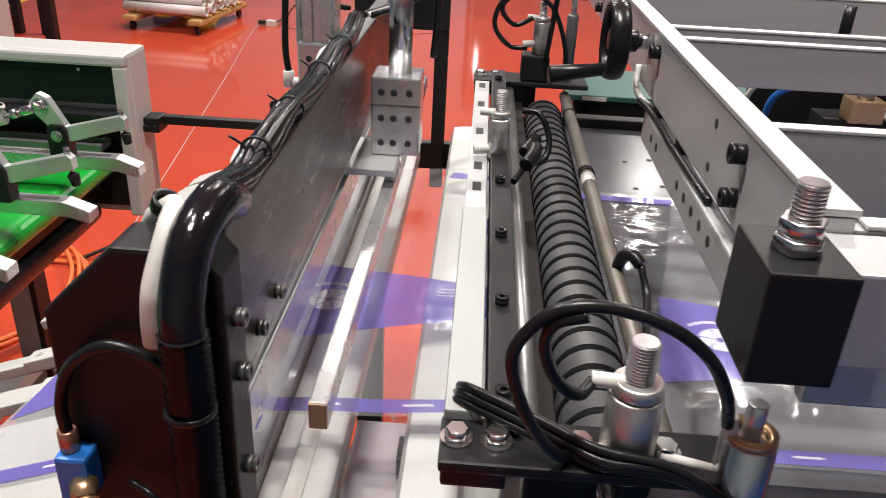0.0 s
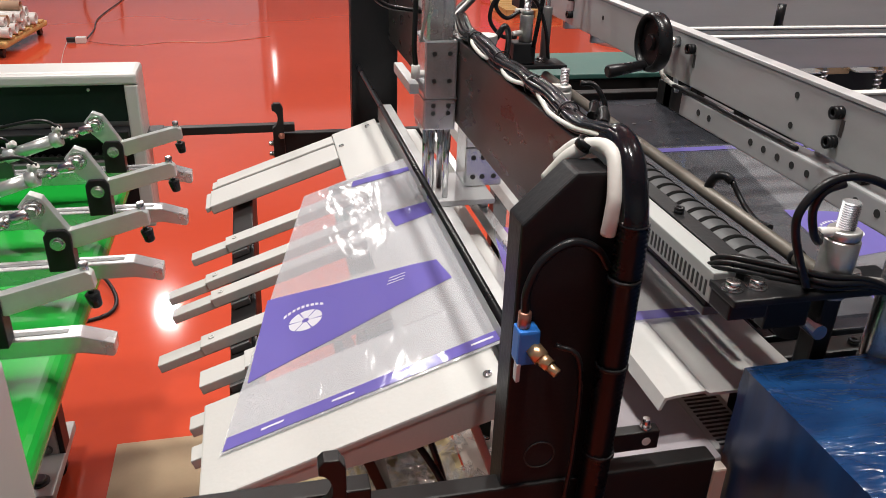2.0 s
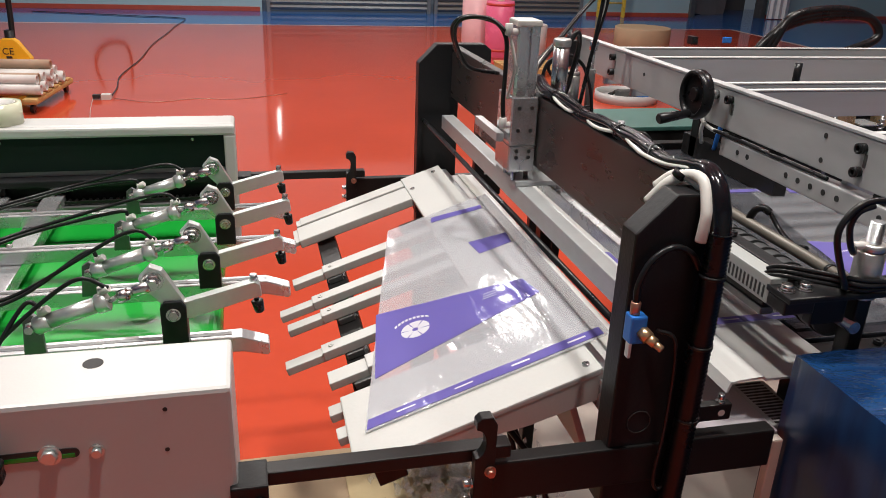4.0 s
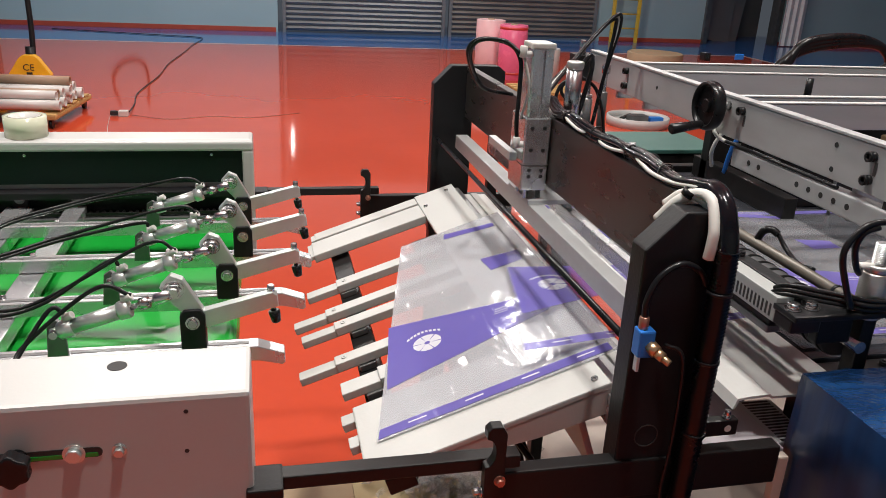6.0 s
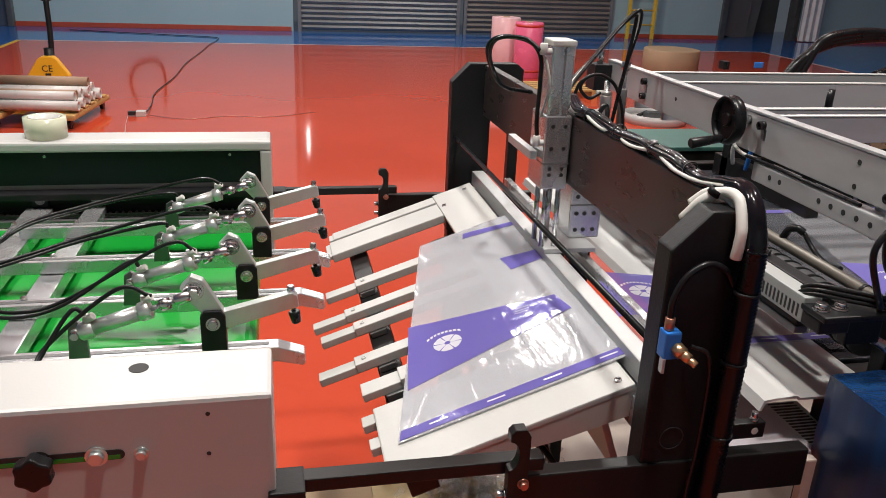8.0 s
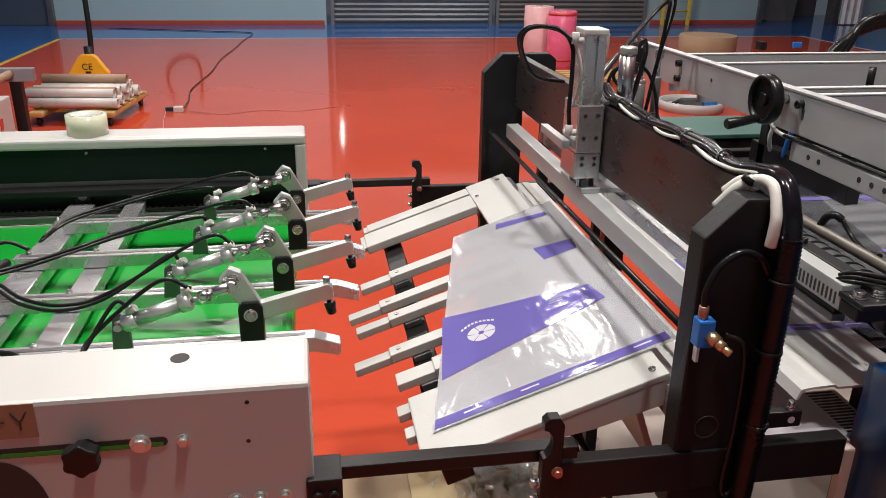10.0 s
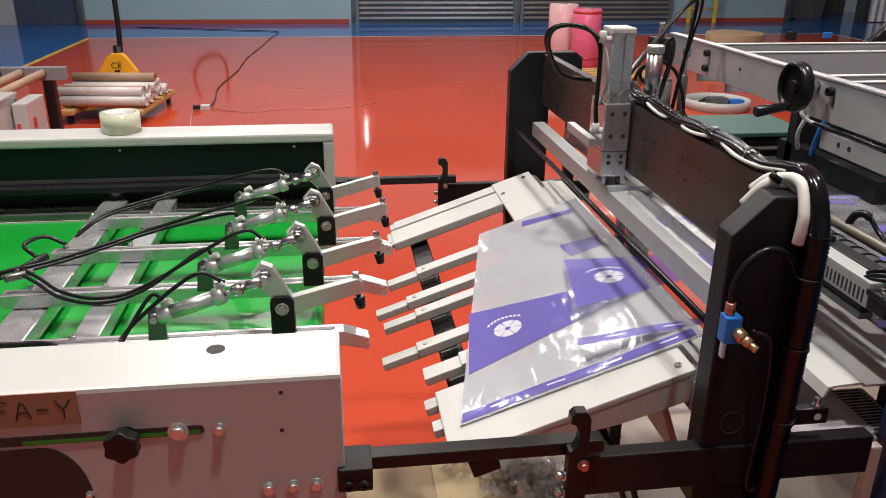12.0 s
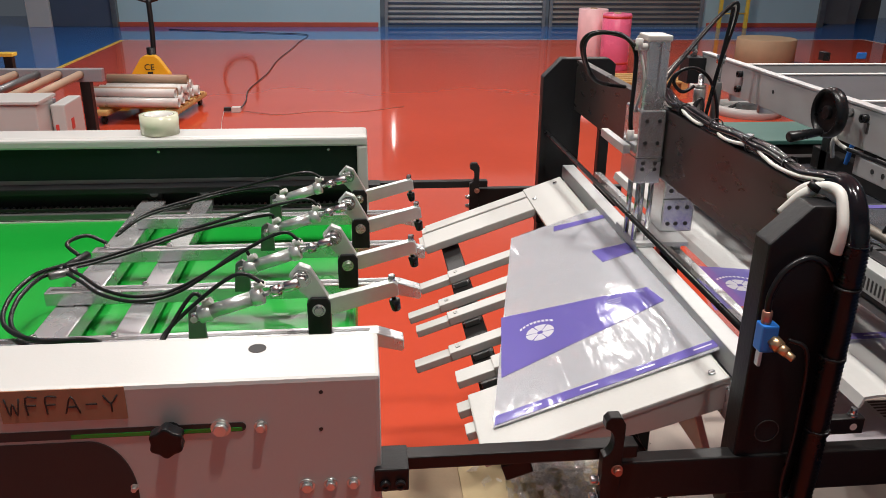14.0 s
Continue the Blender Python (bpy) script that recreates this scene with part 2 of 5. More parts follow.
def ring(bm, a, b, r_out, r_in, sides=24):
    """A round tube from a to b with an open bore."""
    a, b = Vector(a), Vector(b)
    q = (b - a).to_track_quat("Z", "Y")
    def loop(p, r):
        return [bm.verts.new(p + q @ Vector((r * math.cos(i * math.tau / sides), r * math.sin(i * math.tau / sides), 0))) for i in range(sides)]
    ls = [loop(a, r_in), loop(a, r_out), loop(b, r_out), loop(b, r_in)]
    for u, w in zip(ls, ls[1:] + ls[:1]):
        for i in range(sides):
            f = bm.faces.new((u[i], u[(i + 1) % sides], w[(i + 1) % sides], w[i]))
            f.smooth = True
    return bm


def smooth_line(points, steps=8):
    ps = [Vector(p) for p in points]
    ps = [ps[0] * 2 - ps[1]] + ps + [ps[-1] * 2 - ps[-2]]
    out = []
    for i in range(1, len(ps) - 2):
        a, b, c, d = ps[i - 1:i + 3]
        for k in range(steps):
            t = k / steps
            out.append(0.5 * (2 * b + (c - a) * t + (2 * a - 5 * b + 4 * c - d) * t * t + (3 * b - a - 3 * c + d) * t ** 3))
    out.append(ps[-2])
    return out


def hose(bm, points, r, sides=10, steps=8, rib=0.0):
    """A hose or cable along a smooth line; rib: the depth of its corrugation."""
    line = smooth_line(points, steps)
    prev, n = None, None
    for i, p in enumerate(line):
        d = (line[min(i + 1, len(line) - 1)] - line[max(i - 1, 0)]).normalized()
        if n is None:
            n = d.orthogonal().normalized()
        n = (n - d * n.dot(d)).normalized()
        s = d.cross(n)
        rr = r - (rib if i % 2 else 0)
        cur = [bm.verts.new(p + (n * math.cos(k * math.tau / sides) + s * math.sin(k * math.tau / sides)) * rr) for k in range(sides)]
        if prev:
            for k in range(sides):
                f = bm.faces.new((prev[k], prev[(k + 1) % sides], cur[(k + 1) % sides], cur[k]))
                f.smooth = True
        else:
            bm.faces.new(cur[::-1])
        prev = cur
    bm.faces.new(prev)
    return bm


def hexhead(bm, c, axis, r, h):
    """A hexagon bolt head at c, standing out along axis, with a washer."""
    c, axis = Vector(c), Vector(axis).normalized()
    rod(bm, c, c + axis * h * 0.25, r * 1.35, sides=16)
    rod(bm, c + axis * h * 0.25, c + axis * h, r, sides=6, chamfer=r * 0.12)
    return bm


def socket(bm, c, axis, r, h):
    """A round socket-head screw with its recess."""
    c, axis = Vector(c), Vector(axis).normalized()
    rod(bm, c, c + axis * h * 0.6, r, sides=14)
    ring(bm, c + axis * h * 0.6, c + axis * h, r, r * 0.5, sides=14)
    return bm


def thing(name, at, label, category, group="", kind=""):
    ob = new(name)
    ob.location = at
    ob.empty_display_size = 0.05
    return tagged(ob, label, category, group, kind)


def place_of(ob):
    at = Vector(ob.location)
    while ob.parent:
        ob = ob.parent
        at += Vector(ob.location)
    return at


def mesh_of(name, bm, mat, at=(0, 0, 0)):
    me = bpy.data.meshes.new(name)
    bmesh.ops.translate(bm, verts=bm.verts, vec=-Vector(at))
    bm.to_mesh(me)
    bm.free()
    me.materials.append(M[mat])
    return me


def part(name, bm, mat, parent, label=""):
    """A mesh, modelled at its place, as one part under a thing or a part."""
    ob = new(name, mesh_of(name, bm, mat, place_of(parent)))
    ob.parent = parent
    return tagged(ob, label)


def solo(name, bm, mat, label, category, group="", kind=""):
    return tagged(new(name, mesh_of(name, bm, mat)), label, category, group, kind)


def B():
    return bmesh.new()


# ---- the hall ----
def hall():
    solo("floor", box(B(), -4.80, 8.75, -6, 14.14, -0.2, 0), "floor_red", "glossy red epoxy factory floor", "floor", kind="structure")
    solo("floor_border", box(B(), -10.5, 16.5, 14.20, 18.6, -0.2, 0.0), "floor_blue", "glossy blue epoxy walkway along the wall", "floor", kind="structure")
    solo("floor_walkway", box(B(), -10.5, -4.88, -6, 14.20, -0.2, 0.0), "floor_blue", "glossy blue epoxy walkway", "floor", kind="structure")
    solo("floor_far_side", box(B(), 8.83, 16.5, -6, 14.20, -0.2, 0.0), "floor_blue", "glossy blue epoxy walkway", "floor", kind="structure")
    solo("floor_line_yellow", box(B(), -4.88, -4.80, -6, 14.14, -0.2, 0.001), "line_yellow", "painted yellow floor line", "line", kind="structure")
    solo("floor_line_cream", box(B(), 8.75, 8.83, -6, 14.14, -0.2, 0.001), "line_pale", "pale painted floor line", "line", kind="structure")
    solo("floor_line_pale", box(B(), -4.88, 8.83, 14.14, 14.20, -0.2, 0.001), "line_pale", "pale painted floor line", "line", kind="structure")
    y = 16.4
    bm = B()
    for x0, x1 in ((-5.47, -0.32), (6.5, 9.09), (10.97, 16.5)):
        box(bm, x0, x1, y, y + 0.25, 0, CEILING)
    for x0, x1, z in ((-0.32, 6.5, 3.2), (9.09, 10.97, 2.6), (-10.5, -5.47, 2.6)):
        box(bm, x0, x1, y, y + 0.25, z, CEILING)
    solo("wall_north", bm, "wall_teal", "pale teal painted hall wall", "wall", kind="structure")
    bm = B()
    for x0, x1 in ((-5.47, -0.36), (6.6, 9.09), (10.97, 16.5)):
        box(bm, x0, x1, y - 0.02, y - 0.001, 0, 0.09, 0.004)
    solo("baseboard", bm, "skirt_red", "dark red painted wall base", "baseboard", kind="structure")
    solo("wall_west", box(B(), -10.75, -10.5, -6, 18.6, 0, CEILING), "wall_teal", "pale teal painted hall wall", "wall", kind="structure")
    solo("wall_east", box(B(), 16.5, 16.75, -6, 18.6, 0, CEILING), "wall_teal", "pale teal painted hall wall", "wall", kind="structure")
    solo("wall_south", box(B(), -10.75, 16.75, -6.25, -6, 0, CEILING), "wall_teal", "pale teal painted hall wall", "wall", kind="structure")
    solo("ceiling", box(B(), -10.75, 16.75, -6.25, 18.6, CEILING, CEILING + 0.2), "ceiling", "grey hall ceiling", "ceiling", kind="structure")
    # roller shutters
    for i, (x0, x1, mat, word) in enumerate(((-0.16, 3.03, "shutter", "grey"), (3.25, 6.42, "shutter_brown", "brownish grey"))):
        door = thing("roller_shutter", (x0, y, 0), f"closed {word} slatted steel roller shutter", "shutter", "roller shutters in the wall")
        for k in range(32):
            bm = B()
            z = 0.04 + k * 0.1
            prism(bm, [(y + 0.03, z), (y + 0.005, z + 0.02), (y - 0.015, z + 0.05), (y + 0.005, z + 0.085), (y + 0.03, z + 0.098)], "x", x0, x1)
            part("slat", bm, mat, door)
        for xa in (x0 - 0.07, x1):
            part("guide_rail", box(B(), xa, xa + 0.07, y - 0.06, y + 0.04, 0, 3.2, 0.006), "shutter", door)
    # ladder
    lad = thing("ladder", (7.05, 16.15, 0), "yellow painted steel wall ladder", "ladder")
    for x in (6.76, 7.34):
        part("stile", box(B(), x, x + 0.06, 16.15, 16.23, 0, 2.6, 0.006), "line_yellow", lad)
    for k in range(8):
        part("rung", rod(B(), (6.82, 16.19, 0.3 + k * 0.3), (7.34, 16.19, 0.3 + k * 0.3), 0.016), "line_yellow", lad)
    # door openings
    door = thing("door_frame", (10.0, y, 0), "dark steel frame of an open doorway", "door frame", kind="structure")
    for x in (9.07, 10.88):
        part("jamb", box(B(), x, x + 0.12, y - 0.08, y + 0.2, 0, 2.6, 0.006), "steel_dark", door)
    solo("back_room_wall", box(B(), 8.5, 11.8, 18.4, 18.5, 0, 3), "shutter_brown", "dim wall behind the doorway", "wall", kind="structure")
    for i, (x, a) in enumerate(((9.75, 12), (10.05, 15))):
        solo("leaning_panel", box(B(), -0.45, 0.45, 0, 0.04, 0, 1.6, 0.005, pose(x, 17.1 + 0.14 * i, 0.01, -14, a, 0)), "shutter", "grey board leaning in the doorway", "board", "boards in the doorway")
    bm = B()
    prism(bm, [(10.95 + 0.055 * k, 16.18 + 0.03 * math.sin(k * 2.1)) for k in range(11)] + [(11.50 - 0.055 * k, 16.195 + 0.03 * math.sin((10 - k) * 2.1)) for k in range(11)], "z", 0.02, 2.6)
    solo("strip_curtain", bm, "white_label", "white plastic curtain beside the doorway", "curtain")
    dr = thing("door_1", (-6.4, 16.35, 0), "closed dark blue-grey steel door", "door", kind="structure")
    part("leaf", box(B(), -6.72, -5.57, 16.33, 16.39, 0, 2.6, 0.008), "door_blue", dr)
    part("jamb", box(B(), -7.15, -6.72, 16.25, 16.45, 0, 2.6, 0.006), "white_paint", dr)
    part("jamb", box(B(), -5.57, -5.47, 16.25, 16.45, 0, 2.6, 0.006), "steel_dark", dr)
    solo("wall_west_end", box(B(), -10.5, -8.6, 16.4, 16.65, 0, CEILING), "wall_teal", "pale teal painted hall wall", "wall", kind="structure")


def ceiling_lamps():
    for x, yy in LAMPS:
        lamp = thing("ceiling_lamp", (x, yy, CEILING - 0.4), "white tube lamp hanging unseen from the ceiling", "lamp", "tube lamps on the ceiling")
        part("housing", box(B(), x - 0.13, x + 0.13, yy - 0.16, yy + 0.16, CEILING - 0.36, CEILING - 0.28, 0.01), "white_paint", lamp)
        for dx in (-0.06, 0.06):
            part("tube", rod(B(), (x + dx, yy - 0.13, CEILING - 0.385), (x + dx, yy + 0.13, CEILING - 0.385), 0.02), "lamp_glow", lamp)
        for dy in (-0.1, 0.1):
            part("hanger", rod(B(), (x, yy + dy, CEILING - 0.28), (x, yy + dy, CEILING + 0.02), 0.008), "steel", lamp)
        light = bpy.data.lights.new("tube_light", "AREA")
        light.shape, light.size, light.size_y, light.energy, light.color = "RECTANGLE", 0.25, 0.25, LAMP_WATTS, (1.0, 0.97, 0.92)
        ob = new("tube_light", light)
        ob.location = (x, yy, CEILING - 0.44)


hall()
ceiling_lamps()
tube = thing("wall_lamp", (-0.07, 16.35, 1.9), "narrow upright white tube lamp on the wall", "lamp")
part("tube", rod(B(), (-0.07, 16.35, 2.0), (-0.07, 16.35, 2.46), 0.02), "lamp_glow", tube)
part("backing", box(B(), -0.11, -0.03, 16.375, 16.399, 1.9, 2.56, 0.003), "white_paint", tube)


# ---- the stacking conveyor ----
def conveyor():
    c = thing("stacking_conveyor", (-1.6, 1.15, 0), "white steel stacking conveyor with a green belt", "conveyor")
    x1 = -0.742
    # near side panel: a folded box with a slot, a window and fittings
    bm = B()
    prism(bm, [(-3.2, 0.62), (x1, 0.62), (x1, 1.186), (-3.2, 1.186)], "y", 0.428, 0.55, 0.006)
    near = part("side_panel", bm, "white_paint", c)
    # no cut-out: a dark sheet paints the shade inside the opening
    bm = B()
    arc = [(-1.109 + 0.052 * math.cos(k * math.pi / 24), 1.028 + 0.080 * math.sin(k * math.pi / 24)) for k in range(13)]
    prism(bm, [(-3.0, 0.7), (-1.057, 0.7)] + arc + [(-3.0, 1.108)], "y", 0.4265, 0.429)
    part("window", bm, "ink_and_hole_shade", near, "dark sheet painted as the shaded opening in the panel")
    # a dark plate on the panel paints the slot's shade
    bm = B()
    cap = [(-0.920 + 0.0065 * math.cos(a), 1.1195 + 0.0065 * math.sin(a)) for a in [-math.pi / 2 + k * math.pi / 10 for k in range(11)]]
    prism(bm, [(-2.0, 1.113)] + cap + [(-2.0, 1.126)], "y", 0.4268, 0.429)
    slot = part("slot", bm, "ink_and_hole_shade", near, "long dark plate painted as a shaded slot with rounded ends")
    part("green_strip", box(B(), -1.128, -0.9185, 0.4262, 0.4272, 1.1138, 1.1195, 0.0003), "belt_green", slot, "green strip seen within the slot")
    bm = B()
    rod(bm, (-1.006, 0.41, 1.119), (-1.006, 0.428, 1.119), 0.012)
    star = []
    for k in range(48):
        a = k * math.tau / 48
        rr = 0.0200 + 0.0018 * math.cos(6 * a)
        star.append((-1.006 + rr * math.cos(a + 0.5), 1.121 + rr * math.sin(a + 0.5)))
    prism(bm, star, "y", 0.394, 0.412, 0.003)
    part("star_knob", bm, "rubber", near, "black star knob")
    for x, z, r in ((-0.945, 1.119, 0.0095), (-0.895, 1.119, 0.0062), (-0.841, 1.0235, 0.0075), (-0.810, 1.0245, 0.0065), (-0.780, 1.0245, 0.0065), (-1.061, 1.036, 0.0038)):
        part("bolt", hexhead(B(), (x, 0.428, z), (0, -1, 0), r, 0.009), "zinc", near)
    # dark discs painted as the shade in drilled holes
    for x, z in ((-0.819, 1.11), (-0.817, 1.165)):
        part("hole", rod(B(), (x, 0.4276, z), (x, 0.44, z), 0.0028, sides=12), "ink_and_hole_shade", near)
    part("hole", rod(B(), (-0.904, 0.511, 1.18), (-0.904, 0.511, 1.1868), 0.012, sides=20), "ink_and_hole_shade", near, "dark disc painted as a shaded round hole in the top face")
    # a paper label with hand-drawn capitals
    lab = part("paper_label", box(B(), -1.205, -1.056, 0.4262, 0.4278, 1.140, 1.1855, 0.0004), "cardboard_brown", near, "brown paper label with black handwriting")
    strokes = {"W": [[(0, 1), (0.25, 0), (0.5, 0.7), (0.75, 0), (1, 1)]], "F": [[(0.1, 0), (0.1, 1), (0.9, 1)], [(0.1, 0.55), (0.75, 0.55)]],
               "A": [[(0, 0), (0.5, 1), (1, 0)], [(0.2, 0.38), (0.8, 0.38)]], "-": [[(0.1, 0.5), (0.9, 0.5)]], "Y": [[(0, 1), (0.5, 0.5), (1, 1)], [(0.5, 0.5), (0.5, 0)]]}
    for k, ch in enumerate("WFFA-Y"):
        bm = B()
        for line in strokes[ch]:
            hose(bm, [(-1.198 + k * 0.0232 + p[0] * 0.017, 0.4262, 1.151 + p[1] * 0.024) for p in line], 0.0011, 6, 3)
        part("letter", bm, "ink_and_hole_shade", lab)
    # far side panel: a white rim round a dark green inner sheet
    bm = B()
    prism(bm, [(-3.2, 0.80), (x1, 0.80), (x1, 1.1865), (-3.2, 1.1865)], "y", 1.75, 1.855, 0.01)
    far = part("side_panel", bm, "white_paint", c)
    bm = B()
    box(bm, -3.2, x1, 1.727, 1.752, 1.160, 1.1855, 0.006)
    box(bm, x1 - 0.03, x1, 1.727, 1.752, 0.801, 1.160, 0.005)
    part("rim", bm, "white_paint", far)
    part("inner_sheet", box(B(), -3.2, x1 - 0.03, 1.738, 1.749, 1.072, 1.159), "green_dark", far, "dark green painted inner sheet")
    part("inner_ledge", box(B(), -3.2, x1 - 0.03, 1.70, 1.749, 1.040, 1.058, 0.003), "black_paint", far)
    part("lower_sheet", box(B(), -3.2, x1 - 0.03, 1.742, 1.749, 0.82, 1.035), "black_paint", far)
    for x in (-0.851, -1.312, -1.77, -2.2):
        part("screw", socket(B(), (x, 1.738, 1.149), (0, -1, 0), 0.004, 0.004), "steel", far)
    # drive chain along the far panel
    bm = B()
    for k in range(110):
        x = -2.6 + k * 0.0165
        rod(bm, (x, 1.695, 1.0), (x, 1.72, 1.0), 0.0042, sides=8)
        box(bm, x - 0.002, x + 0.0185, 1.696, 1.70, 0.996, 1.004)
    part("chain", bm, "black_frame", c, "dark roller chain")
    part("chain_guide", box(B(), -3.2, -0.80, 1.683, 1.735, 0.975, 0.992, 0.002), "steel_dark", c)
    # belt with its end roller
    bm = B()
    prof = [(-3.2, 0.97), (-0.80, 0.97)] + [(-0.80 + 0.025 * math.sin(a), 0.945 + 0.025 * math.cos(a)) for a in [k * math.pi / 10 for k in range(1, 10)]] + [(-0.80, 0.92), (-3.2, 0.92)]
    prism(bm, prof, "y", 0.60, 1.68)
    part("belt", bm, "belt_green", c, "glossy green conveyor belt")
    part("belt_edge", box(B(), -3.2, -0.80, 1.6805, 1.6825, 0.955, 0.974), "core_white", c, "pale strip along the belt's far edge")
    part("roller", rod(B(), (-0.80, 0.57, 0.945), (-0.80, 1.68, 0.945), 0.02), "steel", c)
    part("bed_plate", box(B(), -3.2, -0.84, 0.58, 1.66, 0.86, 0.915, 0.004), "black_paint", c)
    for y in (0.50, 1.79):
        for x in ((-0.90, -2.7) if y < 1 else (-1.12, -2.7)):
            leg = part("leg", box(B(), x - 0.03, x + 0.03, y - 0.03, y + 0.03, 0.05, 0.85, 0.005), "white_paint", c)
            part("foot_plate", box(B(), x - 0.045, x + 0.045, y - 0.20, y + 0.12, 0.07, 0.10, 0.004), "white_paint", leg, "white foot bar")
            part("inner_edge", box(B(), x + 0.031, x + 0.046, y - 0.03, y + 0.03, 0.10, 0.85, 0.002), "black_frame", leg, "black inner edge")
            part("foot_bolt", hexhead(B(), (x, y - 0.14, 0.10), (0, 0, 1), 0.02, 0.014), "steel_dark", leg)
            part("caster", rod(B(), (x, y - 0.015, 0.035), (x, y + 0.015, 0.035), 0.035), "rubber", leg)
            part("leg_bolt", hexhead(B(), (x, y - 0.03, 0.12), (0, -1, 0), 0.012, 0.01), "steel_dark", leg)
    part("cross_rail", box(B(), -1.15, -1.09, 0.55, 1.75, 0.30, 0.34, 0.004), "white_paint", c)
    part("under_roller", rod(B(), (-0.86, 0.6, 0.82), (-0.86, 1.7, 0.82), 0.03), "rubber", c)


ARMS = [(-0.838, 0.797, 1.104), (-0.791, 1.016, 1.095), (-0.765, 1.235, 1.093), (-0.768, 1.456, 1.092)]


def lift_arm(x, y, z):
    """A hold-down arm: a guide bar over the belt, a pivot block, a cranked lever and an air cylinder."""
    a = thing("hold_down_arm", (x, y, 1.03), "grey steel lever arm with an air cylinder on a guide bar", "lever arm", "lever arms over the belt")
    tipx = x + 0.147
    tail = {0.797: -1.75, 1.016: -1.385, 1.235: -1.36, 1.456: -1.318}[y]
    bm = B()
    prism(bm, [(tail, 1.018), (tipx - 0.045, 1.018), (tipx - 0.004, 1.008), (tipx, 1.012), (tipx, 1.030), (tipx - 0.045, 1.046), (tail, 1.046)], "y", y + 0.016, y + 0.048, 0.002)
    part("guide_bar", bm, "alu_bright", a, "bright aluminium bar with a bent end")
    part("bar_groove", box(B(), tail + 0.01, tipx - 0.06, y + 0.027, y + 0.037, 1.0455, 1.0468), "steel_dark", a)
    bm = B()
    prism(bm, [(x - 0.02, 1.046), (x + 0.02, 1.046), (x + 0.02, z + 0.012), (x + 0.013, z + 0.022), (x - 0.013, z + 0.022), (x - 0.02, z + 0.012)], "y", y - 0.002, y + 0.028, 0.002)
    part("pivot_block", bm, "black_paint", a, "black pivot block")
    part("pivot_bolt", hexhead(B(), (x, y - 0.002, z), (0, -1, 0), 0.0085, 0.007), "steel", a)
    # cranked lever
    jx, jz = x - 0.026, z + 0.058
    bm = B()
    prism(bm, [(jx - 0.022, jz + 0.004), (jx - 0.004, jz + 0.024), (jx + 0.014, jz + 0.016), (x + 0.018, z + 0.018), (x + 0.128, z + 0.046), (x + 0.136, z + 0.040), (x + 0.138, z + 0.020),
               (x + 0.124, z + 0.017), (x + 0.024, z - 0.012), (x + 0.004, z - 0.006), (jx - 0.012, jz - 0.018)], "y", y + 0.004, y + 0.022, 0.0015)
    lev = part("lever", bm, "zinc", a, "zinc-grey cranked lever")
    bm = B()
    hexhead(bm, (jx, y + 0.004, jz), (0, -1, 0), 0.012, 0.007)
    rod(bm, (jx, y - 0.016, jz), (jx, y + 0.004, jz), 0.008)
    part("joint_pin", bm, "steel", lev)
    part("stop_nut", rod(B(), (x + 0.126, y + 0.013, z + 0.040), (x + 0.126, y + 0.013, z + 0.056), 0.006, sides=6), "steel", lev)
    part("stop_screw", rod(B(), (x + 0.130, y + 0.013, z + 0.006), (x + 0.127, y + 0.013, z + 0.03), 0.004), "steel", lev)
    part("rubber_tip", rod(B(), (x + 0.134, y + 0.013, z - 0.012), (x + 0.130, y + 0.013, z + 0.010), 0.008, 0.010, chamfer=0.002), "rubber", lev, "black rubber tip")
    # air cylinder
    e0, e1 = Vector((jx, y - 0.012, jz)), Vector((x - 0.206, y - 0.012, z + 0.0))
    d = e1 - e0
    bm = B()
    rod(bm, e0 + d * 0.02, e0 + d * 0.16, 0.009, chamfer=0.002)
    rod(bm, e0 + d * 0.14, e0 + d * 0.36, 0.0045)
    rod(bm, e0 + d * 0.20, e0 + d * 0.28, 0.010, sides=6)
    part("piston_rod", bm, "steel", a)
    bm = B()
    rod(bm, e0 + d * 0.36, e0 + d * 0.46, 0.0155, chamfer=0.002)
    rod(bm, e0 + d * 0.46, e0 + d * 0.84, 0.0125)
    rod(bm, e0 + d * 0.84, e0 + d * 0.96, 0.0145, chamfer=0.002)
    rod(bm, e0 + d * 0.95, e0 + d * 1.02, 0.008)
    cyl = part("air_cylinder", bm, "zinc", a, "round steel air cylinder")
    for f in (0.41, 0.90):
        p = e0 + d * f
        bm = B()
        rod(bm, p, p + Vector((0, 0, 0.026)), 0.0055)
        rod(bm, p + Vector((0, 0, 0.018)), p + Vector((0.012, -0.004, 0.026)), 0.0065, chamfer=0.001)
        part("fitting", bm, "core_white", cyl)
    bm = B()
    prism(bm, [(e1.x - 0.018, 1.046), (e1.x + 0.014, 1.046), (e1.x + 0.012, e1.z + 0.01), (e1.x, e1.z + 0.018), (e1.x - 0.012, e1.z + 0.01)], "y", y - 0.004, y + 0.006, 0.001)
    part("rear_bracket", bm, "steel_dark", a)
    part("rear_pin", rod(B(), (e1.x, y - 0.024, e1.z), (e1.x, y + 0.01, e1.z), 0.007, chamfer=0.001), "steel", a)
